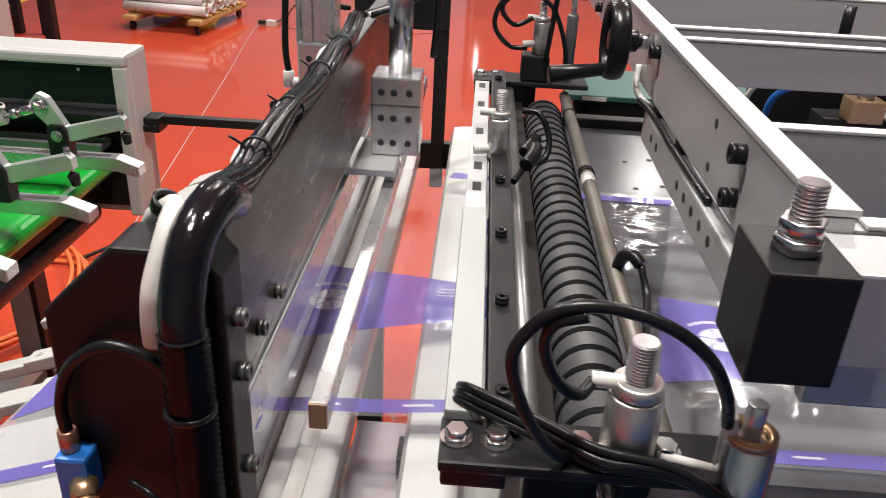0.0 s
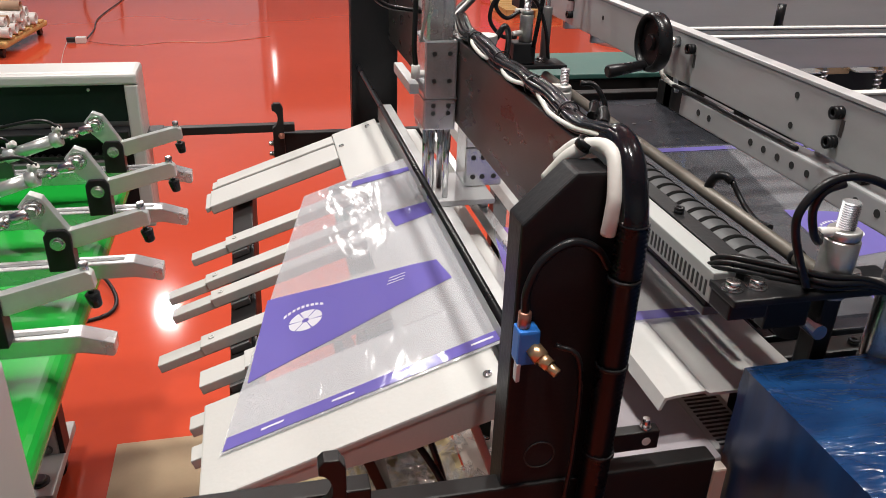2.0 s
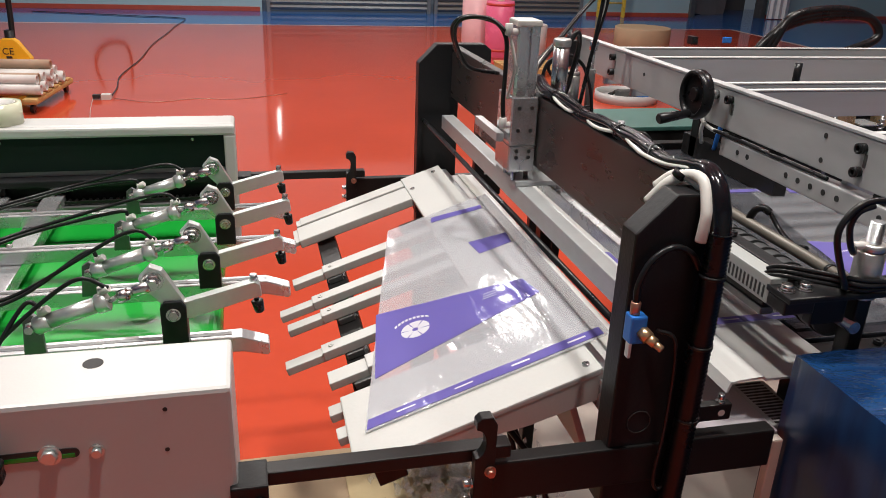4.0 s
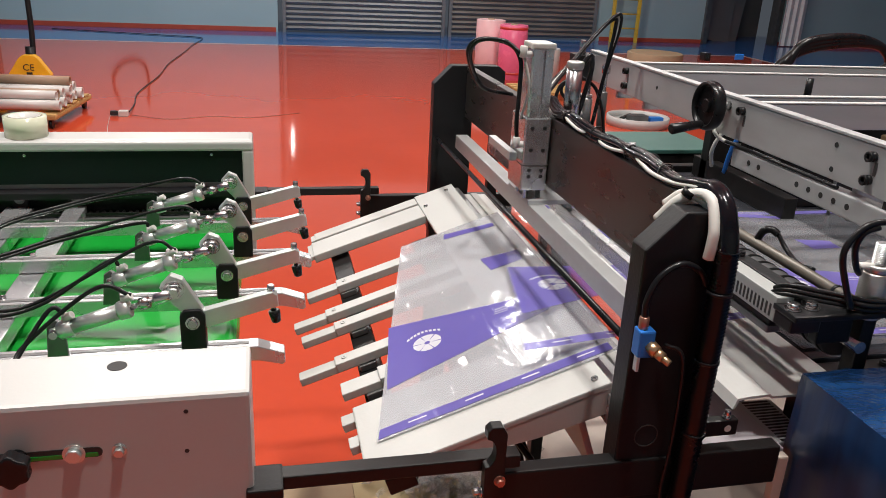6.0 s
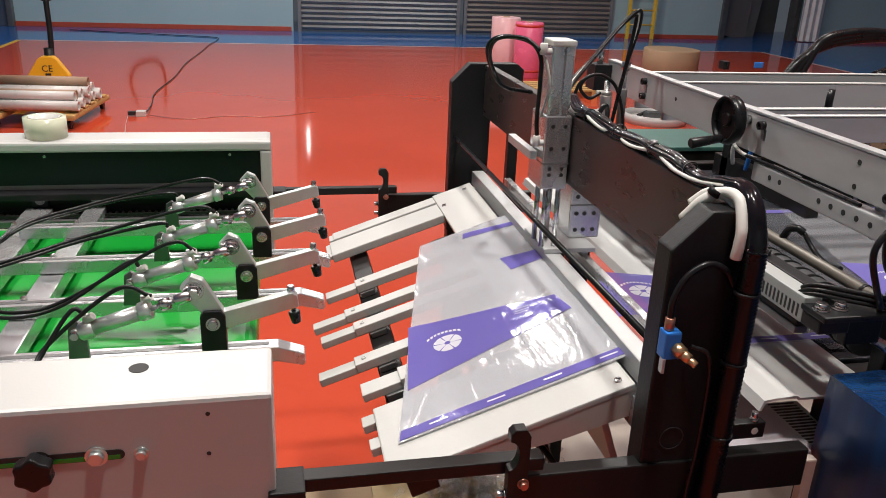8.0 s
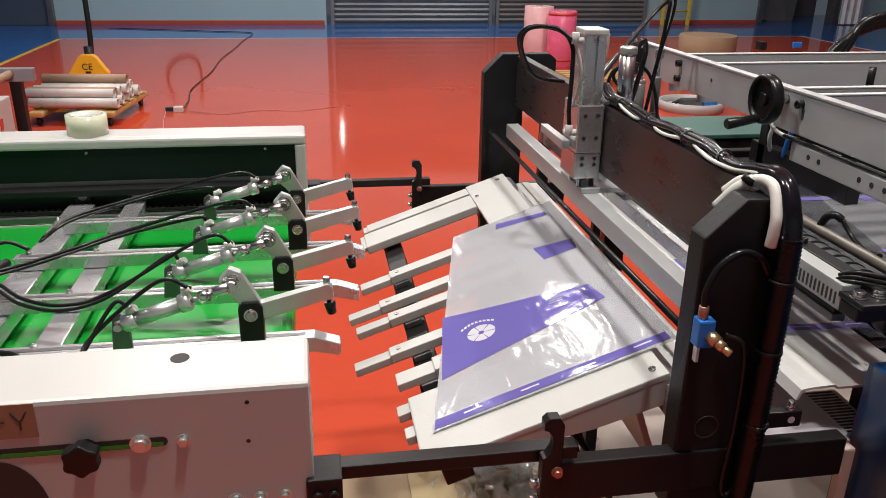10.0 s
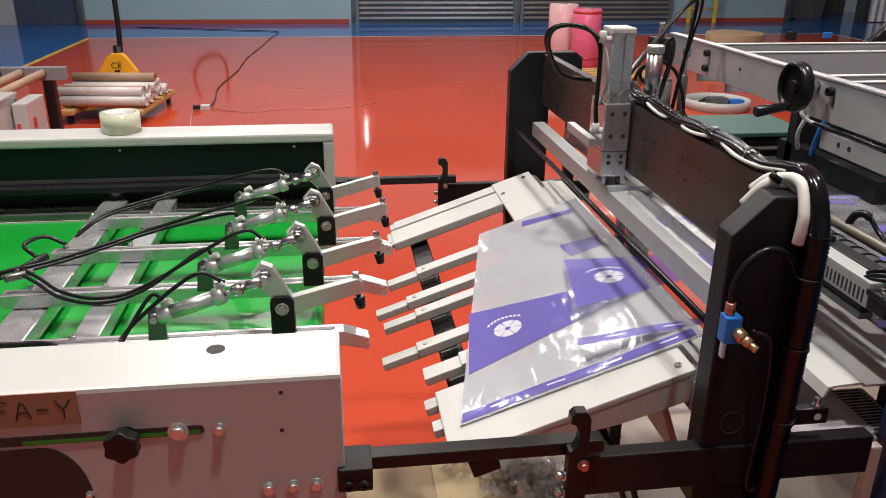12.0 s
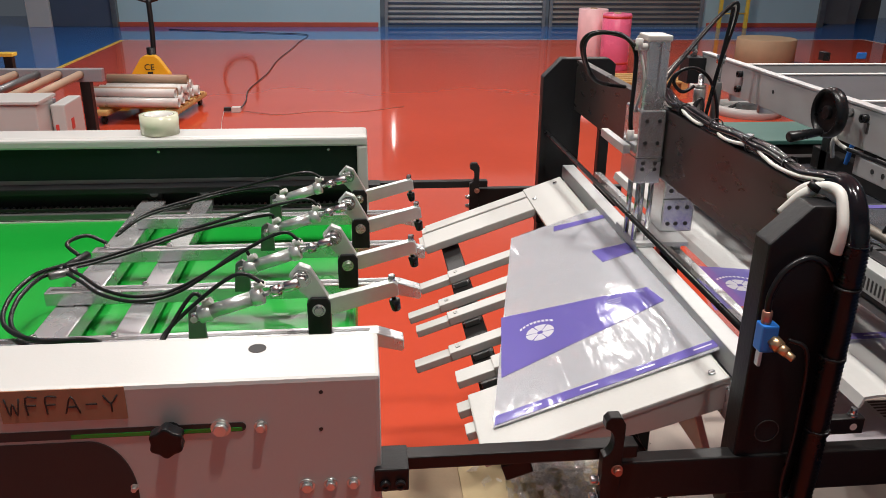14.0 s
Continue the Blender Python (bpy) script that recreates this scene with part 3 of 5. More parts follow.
    # black air tubes back to the manifold
    if y > 1.4:
        ways = [(-1.08, 1.46, 1.115), (-1.18, 1.44, 1.095), (-1.28, 1.40, 1.075), (-1.33, 1.34, 1.05)]
    elif y > 1.1:
        ways = [(-1.12, 1.21, 1.105), (-1.22, 1.17, 1.085), (-1.31, 1.13, 1.07), (-1.37, 1.10, 1.066)]
    elif y > 0.9:
        ways = [(-1.10, 0.97, 1.075), (-1.18, 0.955, 1.058), (-1.26, 0.99, 1.058), (-1.32, 1.05, 1.064), (-1.37, 1.10, 1.066)]
    else:
        ways = [(-1.085, 0.76, 1.09), (-1.10, 0.72, 1.06), (-1.11, 0.67, 1.0)]
    p = e0 + d * 0.41 + Vector((0.012, -0.004, 0.026))
    q = e0 + d * 0.90 + Vector((0.0, 0, 0.026))
    bm = B()
    hose(bm, [p, p + Vector((-0.05, 0.0, 0.014))] + [Vector(v) + Vector((0.004, 0.008, 0.006)) for v in ways], 0.0036, 8)
    part("air_tube", bm, "rubber", a, "thin black air tube")
    bm = B()
    hose(bm, [q, q + Vector((-0.02, 0.0, 0.008))] + [Vector(v) for v in ways], 0.0036, 8)
    part("air_tube", bm, "rubber", a, "thin black air tube")


def belt_frame():
    f = thing("belt_guide", (-1.25, 1.15, 1.05), "bright aluminium cross frame above the green belt", "frame")
    part("cross_bar", box(B(), -1.368, -1.302, 0.70, 1.725, 0.983, 1.0165, 0.003), "alu_bright", f)
    part("cross_bar", box(B(), -1.222, -1.174, 0.70, 1.725, 0.985, 1.0165, 0.002), "alu_bright", f)
    for x in (-1.335, -1.198):
        for y in (0.83, 1.05, 1.27, 1.49):
            part("screw", socket(B(), (x, y + 0.012, 1.046), (0, 0, 1), 0.006, 0.005), "steel", f)
        part("end_clamp", box(B(), x - 0.02, x + 0.02, 1.7255, 1.737, 1.0, 1.05, 0.003), "black_paint", f)
        part("end_bolt", hexhead(B(), (x, 1.7255, 1.035), (0, -1, 0), 0.009, 0.006), "steel_dark", f)
    bm = B()
    rod(bm, (-1.375, 1.10, 1.064), (-1.345, 1.19, 1.064), 0.009, chamfer=0.002)
    part("tube_tee", bm, "rubber", f, "black push-in tube fitting")
    part("tube_tee", rod(B(), (-1.385, 1.07, 1.066), (-1.34, 1.10, 1.066), 0.008, chamfer=0.002), "steel_dark", f)
    for k, pts in enumerate(([(-1.37, 1.10, 1.066), (-1.40, 1.06, 1.066), (-1.408, 0.97, 1.06), (-1.38, 0.87, 1.056), (-1.32, 0.815, 1.054), (-1.24, 0.81, 1.054), (-1.20, 0.775, 1.05), (-1.17, 0.70, 1.0)],
                             [(-1.37, 1.12, 1.07), (-1.41, 1.07, 1.07), (-1.418, 0.97, 1.068), (-1.39, 0.865, 1.064), (-1.32, 0.808, 1.06), (-1.23, 0.80, 1.06), (-1.19, 0.765, 1.056), (-1.16, 0.70, 1.0)],
                             [(-1.36, 1.18, 1.066), (-1.40, 1.23, 1.075), (-1.375, 1.28, 1.075), (-1.33, 1.27, 1.06)])):
        part("air_tube", hose(B(), pts, 0.0045, 8), "rubber", f)


# ---- the finger table ----
SLOPE = 19.5
TABLE = pose(-0.664, 0, 0.9015, 0, -SLOPE, 0)


def on_table(bm):
    bmesh.ops.transform(bm, matrix=TABLE, verts=bm.verts)
    return bm


def finger_table():
    t = thing("finger_table", (-0.4, 1.15, 0.85), "white painted sloping finger table for the cut bags", "table")
    # lengths run along the slope from the finger tips
    part("top_strip", on_table(box(B(), 0.3855, 0.50, 0.7805, 1.705, -0.012, 0.0, 0.003)), "cream_paint", t)
    bm = box(B(), 0.09, 0.50, 0.580, 0.78, -0.012, 0.0, 0.003)
    prism(bm, [(0.10, -0.0115), (0.50, -0.0115), (0.50, -0.055), (0.36, -0.05)], "y", 0.581, 0.586)
    part("near_plate", on_table(bm), "cream_paint", t, "wide white plate with a folded edge")
    for u, y in ((0.480, 0.603), (0.475, 1.665), (0.40, 1.60)):
        part("screw", on_table(socket(B(), (u, y, 0), (0, 0, 1), 0.006, 0.003)), "steel", t)
    for y0, y1, u0 in ((1.535, 1.632, 0.072), (1.645, 1.695, 0.085)):
        f = part("finger", on_table(box(B(), u0, 0.385, y0, y1, -0.022, 0.0, 0.003)), "cream_paint", t)
        part("end_lip", on_table(box(B(), u0 - 0.012, u0 + 0.02, y0 + 0.005, y1 - 0.005, -0.014, -0.003, 0.002)), "cream_paint", f)
    for y, u0, w in ((1.318, 0.038, 0.038), (1.184, 0.0, 0.034), (1.109, 0.013, 0.034), (0.963, 0.0, 0.034), (0.862, 0.076, 0.046), (0.760, 0.066, 0.034), (0.690, 0.072, 0.034)):
        f = part("finger", on_table(box(B(), u0 + 0.075, 0.385, y - w / 2, y + w / 2, -0.020, -0.001, 0.002)), "cream_paint", t)
        part("extension", on_table(box(B(), u0, u0 + 0.12, y - w / 2 + 0.002, y + w / 2 - 0.002, -0.022, -0.006, 0.002)), "cream_paint", f)
        part("screw", on_table(socket(B(), (u0 + 0.095, y, -0.001), (0, 0, 1), 0.005, 0.002)), "cream_paint", f)
        part("block", on_table(box(B(), 0.118, 0.152, y - w / 2 - 0.006, y + w / 2 + 0.006, -0.034, -0.021, 0.002)), "steel_dark", f, "dark mounting block")
    part("cross_bar", on_table(box(B(), 0.112, 0.160, 0.60, 1.69, -0.066, -0.035, 0.003)), "black_frame", t, "black square cross bar")
    part("rear_bar", on_table(box(B(), 0.40, 0.46, 0.70, 1.70, -0.04, -0.0125, 0.003)), "black_frame", t, "black square cross bar")
    part("lower_board", on_table(box(B(), 0.33, 0.43, 0.74, 1.6, -0.10, -0.085, 0.003)), "green_board", t, "dark green board under the table")
    part("support_plate", on_table(box(B(), 0.285, 0.300, 0.62, 1.00, -0.17, -0.03, 0.002)), "black_frame", t)
    part("support_plate", on_table(box(B(), 0.435, 0.447, 0.60, 1.30, -0.17, -0.041, 0.002)), "plate_dark", t, "grey-pink support plate")
    for k, y in enumerate((0.80, 0.92, 1.02)):
        part("air_tube", hose(B(), [(-0.34, y, 0.95), (-0.30, y - 0.03, 0.88), (-0.24, y - 0.1, 0.80), (-0.2, y - 0.14, 0.66)], 0.006, 8), "rubber", t)


# ---- the cutting gantry ----
def gantry():
    g = thing("cutting_gantry", (-0.16, 1.15, 0), "black steel gantry with a dark beam across the machine", "gantry")
    # near upright, chamfered at the top
    bm = B()
    prism(bm, [(-0.218, 0.892), (-0.235, 0.909), (-0.235, 1.337), (-0.183, 1.388), (-0.125, 1.388), (-0.112, 1.372), (-0.112, 0.892)], "y", 0.458, 0.500, 0.003)
    up = part("upright", bm, "black_paint", g)
    ring_bm = ring(B(), (-0.192, 0.4575, 1.051), (-0.192, 0.4565, 1.051), 0.0185, 0.017)
    part("ring_mark", ring_bm, "ink_and_hole_shade", up)
    part("hole", rod(B(), (-0.205, 0.4572, 0.985), (-0.205, 0.46, 0.985), 0.006), "ink_and_hole_shade", up)
    for z in (1.33, 1.285, 1.20, 1.12):
        part("screw", socket(B(), (-0.112, 0.479, z), (1, 0, 0), 0.007, 0.008), "steel_dark", up)
    # far upright: a plate with a window
    bm = B()
    prism(bm, [(-0.238, 0.90), (-0.238, 1.338), (-0.187, 1.390), (-0.05, 1.390), (-0.03, 1.374), (-0.03, 1.270), (-0.121, 1.270), (-0.121, 0.90)], "y", 1.785, 1.825, 0.003)
    far = part("upright", bm, "black_paint", g)
    part("far_leg", box(B(), -0.06, -0.03, 1.79, 1.82, 0.9, 1.27, 0.003), "black_paint", far)
    for y in (1.805,):
        post = part("post", box(B(), -0.235, -0.165, y - 0.02, y + 0.02, 0.02, 0.90, 0.004), "black_frame", g)
        part("foot_plate", box(B(), -0.28, -0.12, y - 0.05, y + 0.05, 0.0, 0.02, 0.003), "black_frame", post)
    # cross beam
    bm = box(B(), -0.145, -0.122, 0.502, 1.783, 1.246, 1.386, 0.002)
    beam = part("cross_beam", bm, "beam_dark", g, "dark brown-black steel cross beam")
    for y in (0.56, 0.62, 1.70):
        part("screw", socket(B(), (-0.122, y, 1.27), (1, 0, 0), 0.007, 0.008), "steel_dark", beam)
    # black guide rod and grey sills below the beam
    part("guide_rod", rod(B(), (-0.222, 0.50, 1.186), (-0.222, 1.785, 1.180), 0.0055), "rubber", g, "thin black rod")
    part("sill", box(B(), -0.185, -0.156, 0.55, 1.76, 1.005, 1.040, 0.003), "alu_plate", g, "grey steel sill")
    part("sill_lip", box(B(), -0.196, -0.187, 0.55, 1.76, 0.995, 1.048, 0.002), "alu_bright", g)
    part("anvil_channel", box(B(), -0.153, -0.080, 0.57, 1.74, 0.985, 1.026, 0.003), "tray_white", g, "pale aluminium anvil under the sealing bars")
    part("anvil_pad", box(B(), -0.128, -0.108, 0.58, 1.73, 1.0265, 1.031, 0.001), "sleeve_white", g, "pale rubber anvil strip")
    # cable loom on the beam
    rnd = random.Random(4)
    for k in range(8):
        white = k == 7
        a = k * math.tau / 7
        dx, dz = (-0.012, -0.002) if white else (0.0075 * math.cos(a), 0.0065 * math.sin(a))
        pts = [(-0.130 + dx, 1.13, 1.392 + dz)]
        for j in range(11):
            y = 1.08 - j * 0.05
            w = 0.006 * math.sin(j * 1.9) if white else 0.0
            pts.append((-0.132 + dx + w + rnd.uniform(-0.002, 0.002), y, 1.376 + dz + rnd.uniform(-0.001, 0.003) + 0.003 * math.sin(j * 1.1)))
        pts += [(-0.131 + dx * 0.6, 0.52, 1.386 + dz), (-0.131 + dx * 0.4, 0.48, 1.388 + dz * 0.6), (-0.132 + dx * 0.3, 0.448, 1.35), (-0.131, 0.438, 1.28)]
        part("cable", hose(B(), pts, 0.0030 if white else 0.0050, 8, 6), "sleeve_white" if white else "tape_black", g, "white cable" if white else "black air hose")
    for y in (1.02, 0.88, 0.74, 0.62):
        part("cable_tie", ring(B(), (-0.132, y - 0.0015, 1.378), (-0.132, y + 0.0015, 1.378), 0.0135, 0.012, 16), "rubber", g)
        part("tie_tail", rod(B(), (-0.143, y, 1.384), (-0.152, y - 0.004, 1.392), 0.0012, sides=6), "rubber", g)
    # thick sleeve and ribbed conduit going down the upright
    part("cable_sleeve", hose(B(), [(-0.128, 0.54, 1.378), (-0.126, 0.50, 1.394), (-0.130, 0.462, 1.384), (-0.132, 0.440, 1.352), (-0.131, 0.434, 1.325)], 0.015, 12), "tape_black", g, "shiny black taped cable bundle")
    part("tape_band", ring(B(), (-0.132, 0.4365, 1.333), (-0.132, 0.436, 1.336), 0.0145, 0.0125, 14), "core_white", g, "pale tape edge")
    part("white_cable", hose(B(), [(-0.188, 0.525, 1.345), (-0.172, 0.508, 1.376), (-0.152, 0.494, 1.391), (-0.146, 0.466, 1.389), (-0.150, 0.444, 1.36), (-0.152, 0.440, 1.338), (-0.153, 0.441, 1.318)], 0.0076, 12), "sleeve_white", g, "thick white cable arching over the upright")
    part("white_cable", hose(B(), [(-0.176, 0.53, 1.365), (-0.162, 0.512, 1.386), (-0.148, 0.490, 1.386), (-0.138, 0.470, 1.372), (-0.138, 0.466, 1.36)], 0.0072, 12), "sleeve_white", g, "thick white cable arching over the upright")
    part("cable_tie", ring(B(), (-0.163, 0.502, 1.378), (-0.159, 0.499, 1.386), 0.0095, 0.0065, 12), "rubber", g)
    pts = [(-0.131, 0.434, 1.332), (-0.131, 0.434, 1.24), (-0.132, 0.434, 1.14), (-0.134, 0.434, 1.02), (-0.136, 0.436, 0.90), (-0.138, 0.438, 0.74), (-0.14, 0.44, 0.3)]
    part("ribbed_conduit", hose(B(), pts, 0.0165, 12, 34, 0.0030), "rubber", g, "ribbed black conduit")
    for z in (1.262, 1.16, 1.045):
        bm = ring(B(), (-0.132, 0.434, z), (-0.132, 0.434, z + 0.004), 0.0175, 0.014, 16)
        part("cable_tie", bm, "rubber", g)
    # air valve with a hose looping over the upright
    v = part("air_valve", box(B(), -0.236, -0.213, 0.436, 0.4575, 1.178, 1.218, 0.003), "blue_plastic", g, "blue plastic air valve")
    bm = rod(B(), (-0.228, 0.447, 1.218), (-0.228, 0.447, 1.236), 0.0068, chamfer=0.001)
    part("collar", bm, "copper", v)
    bm = rod(B(), (-0.219, 0.440, 1.196), (-0.213, 0.428, 1.190), 0.0095, sides=6)
    rod(bm, (-0.214, 0.430, 1.191), (-0.207, 0.420, 1.186), 0.0072)
    rod(bm, (-0.208, 0.421, 1.186), (-0.201, 0.412, 1.181), 0.0052, chamfer=0.001)
    part("nozzle", bm, "brass", v)
    part("valve_arm", box(B(), -0.236, -0.2315, 0.436, 0.446, 1.158, 1.18, 0.001), "alu", v)
    part("air_hose", hose(B(), [(-0.228, 0.447, 1.232), (-0.228, 0.447, 1.26), (-0.215, 0.446, 1.292), (-0.188, 0.445, 1.310), (-0.160, 0.447, 1.30), (-0.142, 0.45, 1.275)], 0.0045, 10), "rubber", v)
    part("air_hose", hose(B(), [(-0.19, 0.45, 1.19), (-0.165, 0.44, 1.17), (-0.16, 0.44, 1.05), (-0.165, 0.44, 0.95), (-0.150, 0.44, 0.935), (-0.14, 0.44, 1.0), (-0.135, 0.44, 1.1)], 0.003, 8), "rubber", v)
    # fixed cylinder, clamp block and slide on the downstream side of the beam
    bm = box(B(), -0.202, -0.147, 1.075, 1.165, 1.215, 1.366, 0.003)
    clamp = part("clamp_block", bm, "alu_bright", g, "milled aluminium clamp block")
    part("stop_bar", box(B(), -0.222, -0.206, 1.10, 1.26, 1.272, 1.29, 0.002), "alu", g, "short aluminium bar")
    part("clamp_seam", box(B(), -0.2028, -0.20, 1.0742, 1.1658, 1.268, 1.270), "steel_dark", clamp)
    part("clamp_seam", box(B(), -0.2028, -0.146, 1.0744, 1.077, 1.268, 1.270), "steel_dark", clamp)
    for x in (-0.186, -0.160):
        for z in (1.245, 1.258, 1.30, 1.345):
            part("screw", rod(B(), (x, 1.0738, z), (x, 1.076, z), 0.004, sides=12), "ink_and_hole_shade", clamp)
    bm = B()
    prism(bm, [(-0.198 + dx, 1.078 + dy) for dx, dy in ((0, 0.004), (0.004, 0), (0.016, 0), (0.018, 0.006), (0.026, 0.006), (0.028, 0), (0.042, 0), (0.046, 0.004), (0.046, 0.05), (0.042, 0.054), (0.004, 0.054), (0, 0.05))], "z", 1.367, 1.500)
    cyl = part("air_cylinder", bm, "alu_bright", g, "tall aluminium air cylinder")
    part("end_cap", box(B(), -0.2, -0.150, 1.076, 1.134, 1.500, 1.512, 0.003), "sleeve_white", cyl)
    for z in (1.49, 1.31):
        bm = rod(B(), (-0.198, 1.085, z), (-0.222, 1.082, z), 0.0065, chamfer=0.001)
        rod(bm, (-0.216, 1.082, z - 0.006), (-0.216, 1.082, z + 0.016), 0.0075, chamfer=0.001)
        part("fitting", bm, "core_white", cyl)
    part("air_hose", hose(B(), [(-0.216, 1.082, 1.326), (-0.219, 1.082, 1.36), (-0.217, 1.085, 1.43), (-0.219, 1.09, 1.48), (-0.24, 1.11, 1.507), (-0.285, 1.16, 1.508), (-0.297, 1.2, 1.475), (-0.25, 1.25, 1.40), (-0.17, 1.28, 1.378)], 0.0045, 10), "rubber", cyl)
    part("air_hose", hose(B(), [(-0.222, 1.082, 1.492), (-0.25, 1.11, 1.512), (-0.29, 1.16, 1.503), (-0.29, 1.20, 1.46), (-0.24, 1.26, 1.395), (-0.165, 1.29, 1.376)], 0.004, 10), "rubber", cyl)
    part("air_hose", hose(B(), [(-0.205, 1.10, 1.36), (-0.20, 1.08, 1.42), (-0.206, 1.08, 1.46), (-0.215, 1.09, 1.49)], 0.003, 8), "sleeve_white", cyl)
    # strands that swing over to the feed side
    for k, (mat, r, d) in enumerate((("rubber", 0.005, 0.0), ("rubber", 0.005, 0.012), ("sleeve_white", 0.0035, 0.006))):
        part("strand", hose(B(), [(-0.13 + d, 1.20, 1.384), (-0.08 + d, 1.30, 1.392), (0.02 + d, 1.42, 1.432 + d), (0.12 + d, 1.52, 1.492 + d), (0.178 + d, 1.55, 1.528 + d), (0.190 + d, 1.565, 1.50), (0.182, 1.58, 1.38), (0.171, 1.60, 1.24)], r, 10), mat, g, "hose swinging to the feed side")
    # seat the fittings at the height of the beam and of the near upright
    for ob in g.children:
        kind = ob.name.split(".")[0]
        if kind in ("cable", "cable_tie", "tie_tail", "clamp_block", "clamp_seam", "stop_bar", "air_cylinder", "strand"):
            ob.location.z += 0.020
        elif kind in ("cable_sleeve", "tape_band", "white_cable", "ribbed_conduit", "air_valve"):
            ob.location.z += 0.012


def sealing_head():
    """The part of the gantry that rises and falls."""
    h = thing("sealing_head", (0, 0, 0), "aluminium sealing head with two long bars", "sealing head")
    # heights are those of the raised head
    bm = box(B(), -0.186, -0.152, 0.56, 1.735, 1.156, 1.194, 0.002)
    part("front_bar", bm, "alu", h, "long square aluminium bar")
    part("side_fin", box(B(), -0.150, -0.146, 0.56, 1.735, 1.13, 1.175, 0.001), "alu_bright", h)
    bar = part("rear_bar", box(B(), -0.093, -0.075, 0.575, 1.72, 1.148, 1.176, 0.002), "alu_bright", h, "long square aluminium bar")
    part("end_face", box(B(), -0.092, -0.076, 0.5735, 0.5752, 1.149, 1.175), "core_brown", bar, "brown fibre end face")
    part("end_face", box(B(), -0.184, -0.154, 0.5585, 0.5602, 1.158, 1.192), "core_brown", h, "brown fibre end face")
    part("bridge", box(B(), -0.19, -0.074, 1.07, 1.21, 1.1945, 1.205, 0.002), "alu_plate", h)
    for x in (-0.19, -0.163):
        for y in (1.09, 1.14):
            part("guide_rod", rod(B(), (x, y, 1.205), (x, y, 1.36), 0.0055), "steel", h, "polished guide rod")
    part("hanger", box(B(), -0.091, -0.077, 1.10, 1.18, 1.1765, 1.194, 0.002), "alu_plate", h)
    bm = box(B(), -0.116, -0.045, 1.13, 1.20, 1.206, 1.322, 0.003)
    blk = part("slide_block", bm, "alu_bright", h, "drilled aluminium slide block")
    for dx in (0.018, 0.036, 0.058):
        for z in (1.225, 1.262, 1.30):
            part("hole", rod(B(), (-0.119 + dx, 1.1292, z), (-0.119 + dx, 1.134, z), 0.0048, sides=12), "ink_and_hole_shade", blk)
    part("groove", box(B(), -0.1165, -0.0445, 1.1295, 1.133, 1.280, 1.283), "steel_dark", blk)
    c2 = part("air_cylinder", rod(B(), (-0.078, 1.165, 1.3225), (-0.078, 1.165, 1.462), 0.017, sides=28), "steel", h, "round chromed air cylinder")
    part("cylinder_cap", rod(B(), (-0.078, 1.165, 1.462), (-0.078, 1.165, 1.478), 0.0185, sides=28, chamfer=0.002), "brushed", c2)
    part("air_hose", hose(B(), [(-0.062, 1.165, 1.47), (-0.045, 1.17, 1.49), (-0.030, 1.19, 1.46), (-0.030, 1.22, 1.39), (-0.035, 1.24, 1.33)], 0.0055, 10), "rubber", c2)
    return h


# ---- the bars that tie conveyor and gantry ----
def tie_bars():
    for y, lift, low in ((0.4575, 0.0, 0.0), (1.83, -0.021, -0.014)):
        t = thing("tie_bar", (-0.55, y, 1.03), "black square steel tie bar with a clamp bracket", "tie bar", "tie bars between conveyor and gantry")
        part("bar", box(B(), -0.742, -0.384, y - 0.0125, y + 0.0125, 1.026 + lift, 1.046 + lift, 0.002), "black_frame", t)
        part("end_clamp", box(B(), -0.752, -0.706, y - 0.038, y + 0.017, 1.012 + lift, 1.0475 + lift, 0.003), "black_paint", t)
        for x in (-0.738, -0.718):
            part("bolt", socket(B(), (x, y - 0.038, 1.024 + lift), (0, -1, 0), 0.007, 0.006), "rubber", t)
        # upright clamp plate with a round notch for the bar
        top = 1.106 + lift
        notch = [(-0.440 + 0.014 * math.sin(a), top - 0.040 - 0.022 * math.cos(a)) for a in [k * math.pi / 8 for k in range(9)]]
        bm = prism(B(), [(-0.440, 0.930), (-0.412, 0.930), (-0.412, top - 0.012), (-0.419, top), (-0.434, top), (-0.440, top - 0.006)] + notch[::-1], "y", y - 0.031, y - 0.0135, 0.0015)
        br = part("bracket", bm, "black_frame", t, "black clamp bracket with a round notch")
        part("clamp_bolt", hexhead(B(), (-0.419, y - 0.031, 1.022 + lift), (0, -1, 0), 0.006, 0.009), "copper", br)
        part("clamp_bolt", hexhead(B(), (-0.440, y - 0.022, 1.000 + lift), (-1, 0, 0), 0.006, 0.012), "steel", br)
        part("clamp_bolt", hexhead(B(), (-0.440, y - 0.022, 0.972 + lift), (-1, 0, 0), 0.006, 0.012), "steel", br)
        part("lower_beam", box(B(), -0.411, 0.036, y - 0.004, y + 0.022, 0.947 + low, 1.012 + low, 0.003), "black_frame", t)
    t = thing("hinge_strap", (-0.06, 0.463, 1.03), "short black steel strap with a screw", "strap")
    part("strap", box(B(), -0.104, -0.046, 0.455, 0.470, 1.040, 1.066, 0.002), "black_frame", t)
    part("hole", rod(B(), (-0.062, 0.4546, 1.052), (-0.062, 0.46, 1.052), 0.0055), "core_white", t)
    part("screw", hexhead(B(), (-0.062, 0.462, 1.066), (0, 0, 1), 0.005, 0.014), "steel", t)


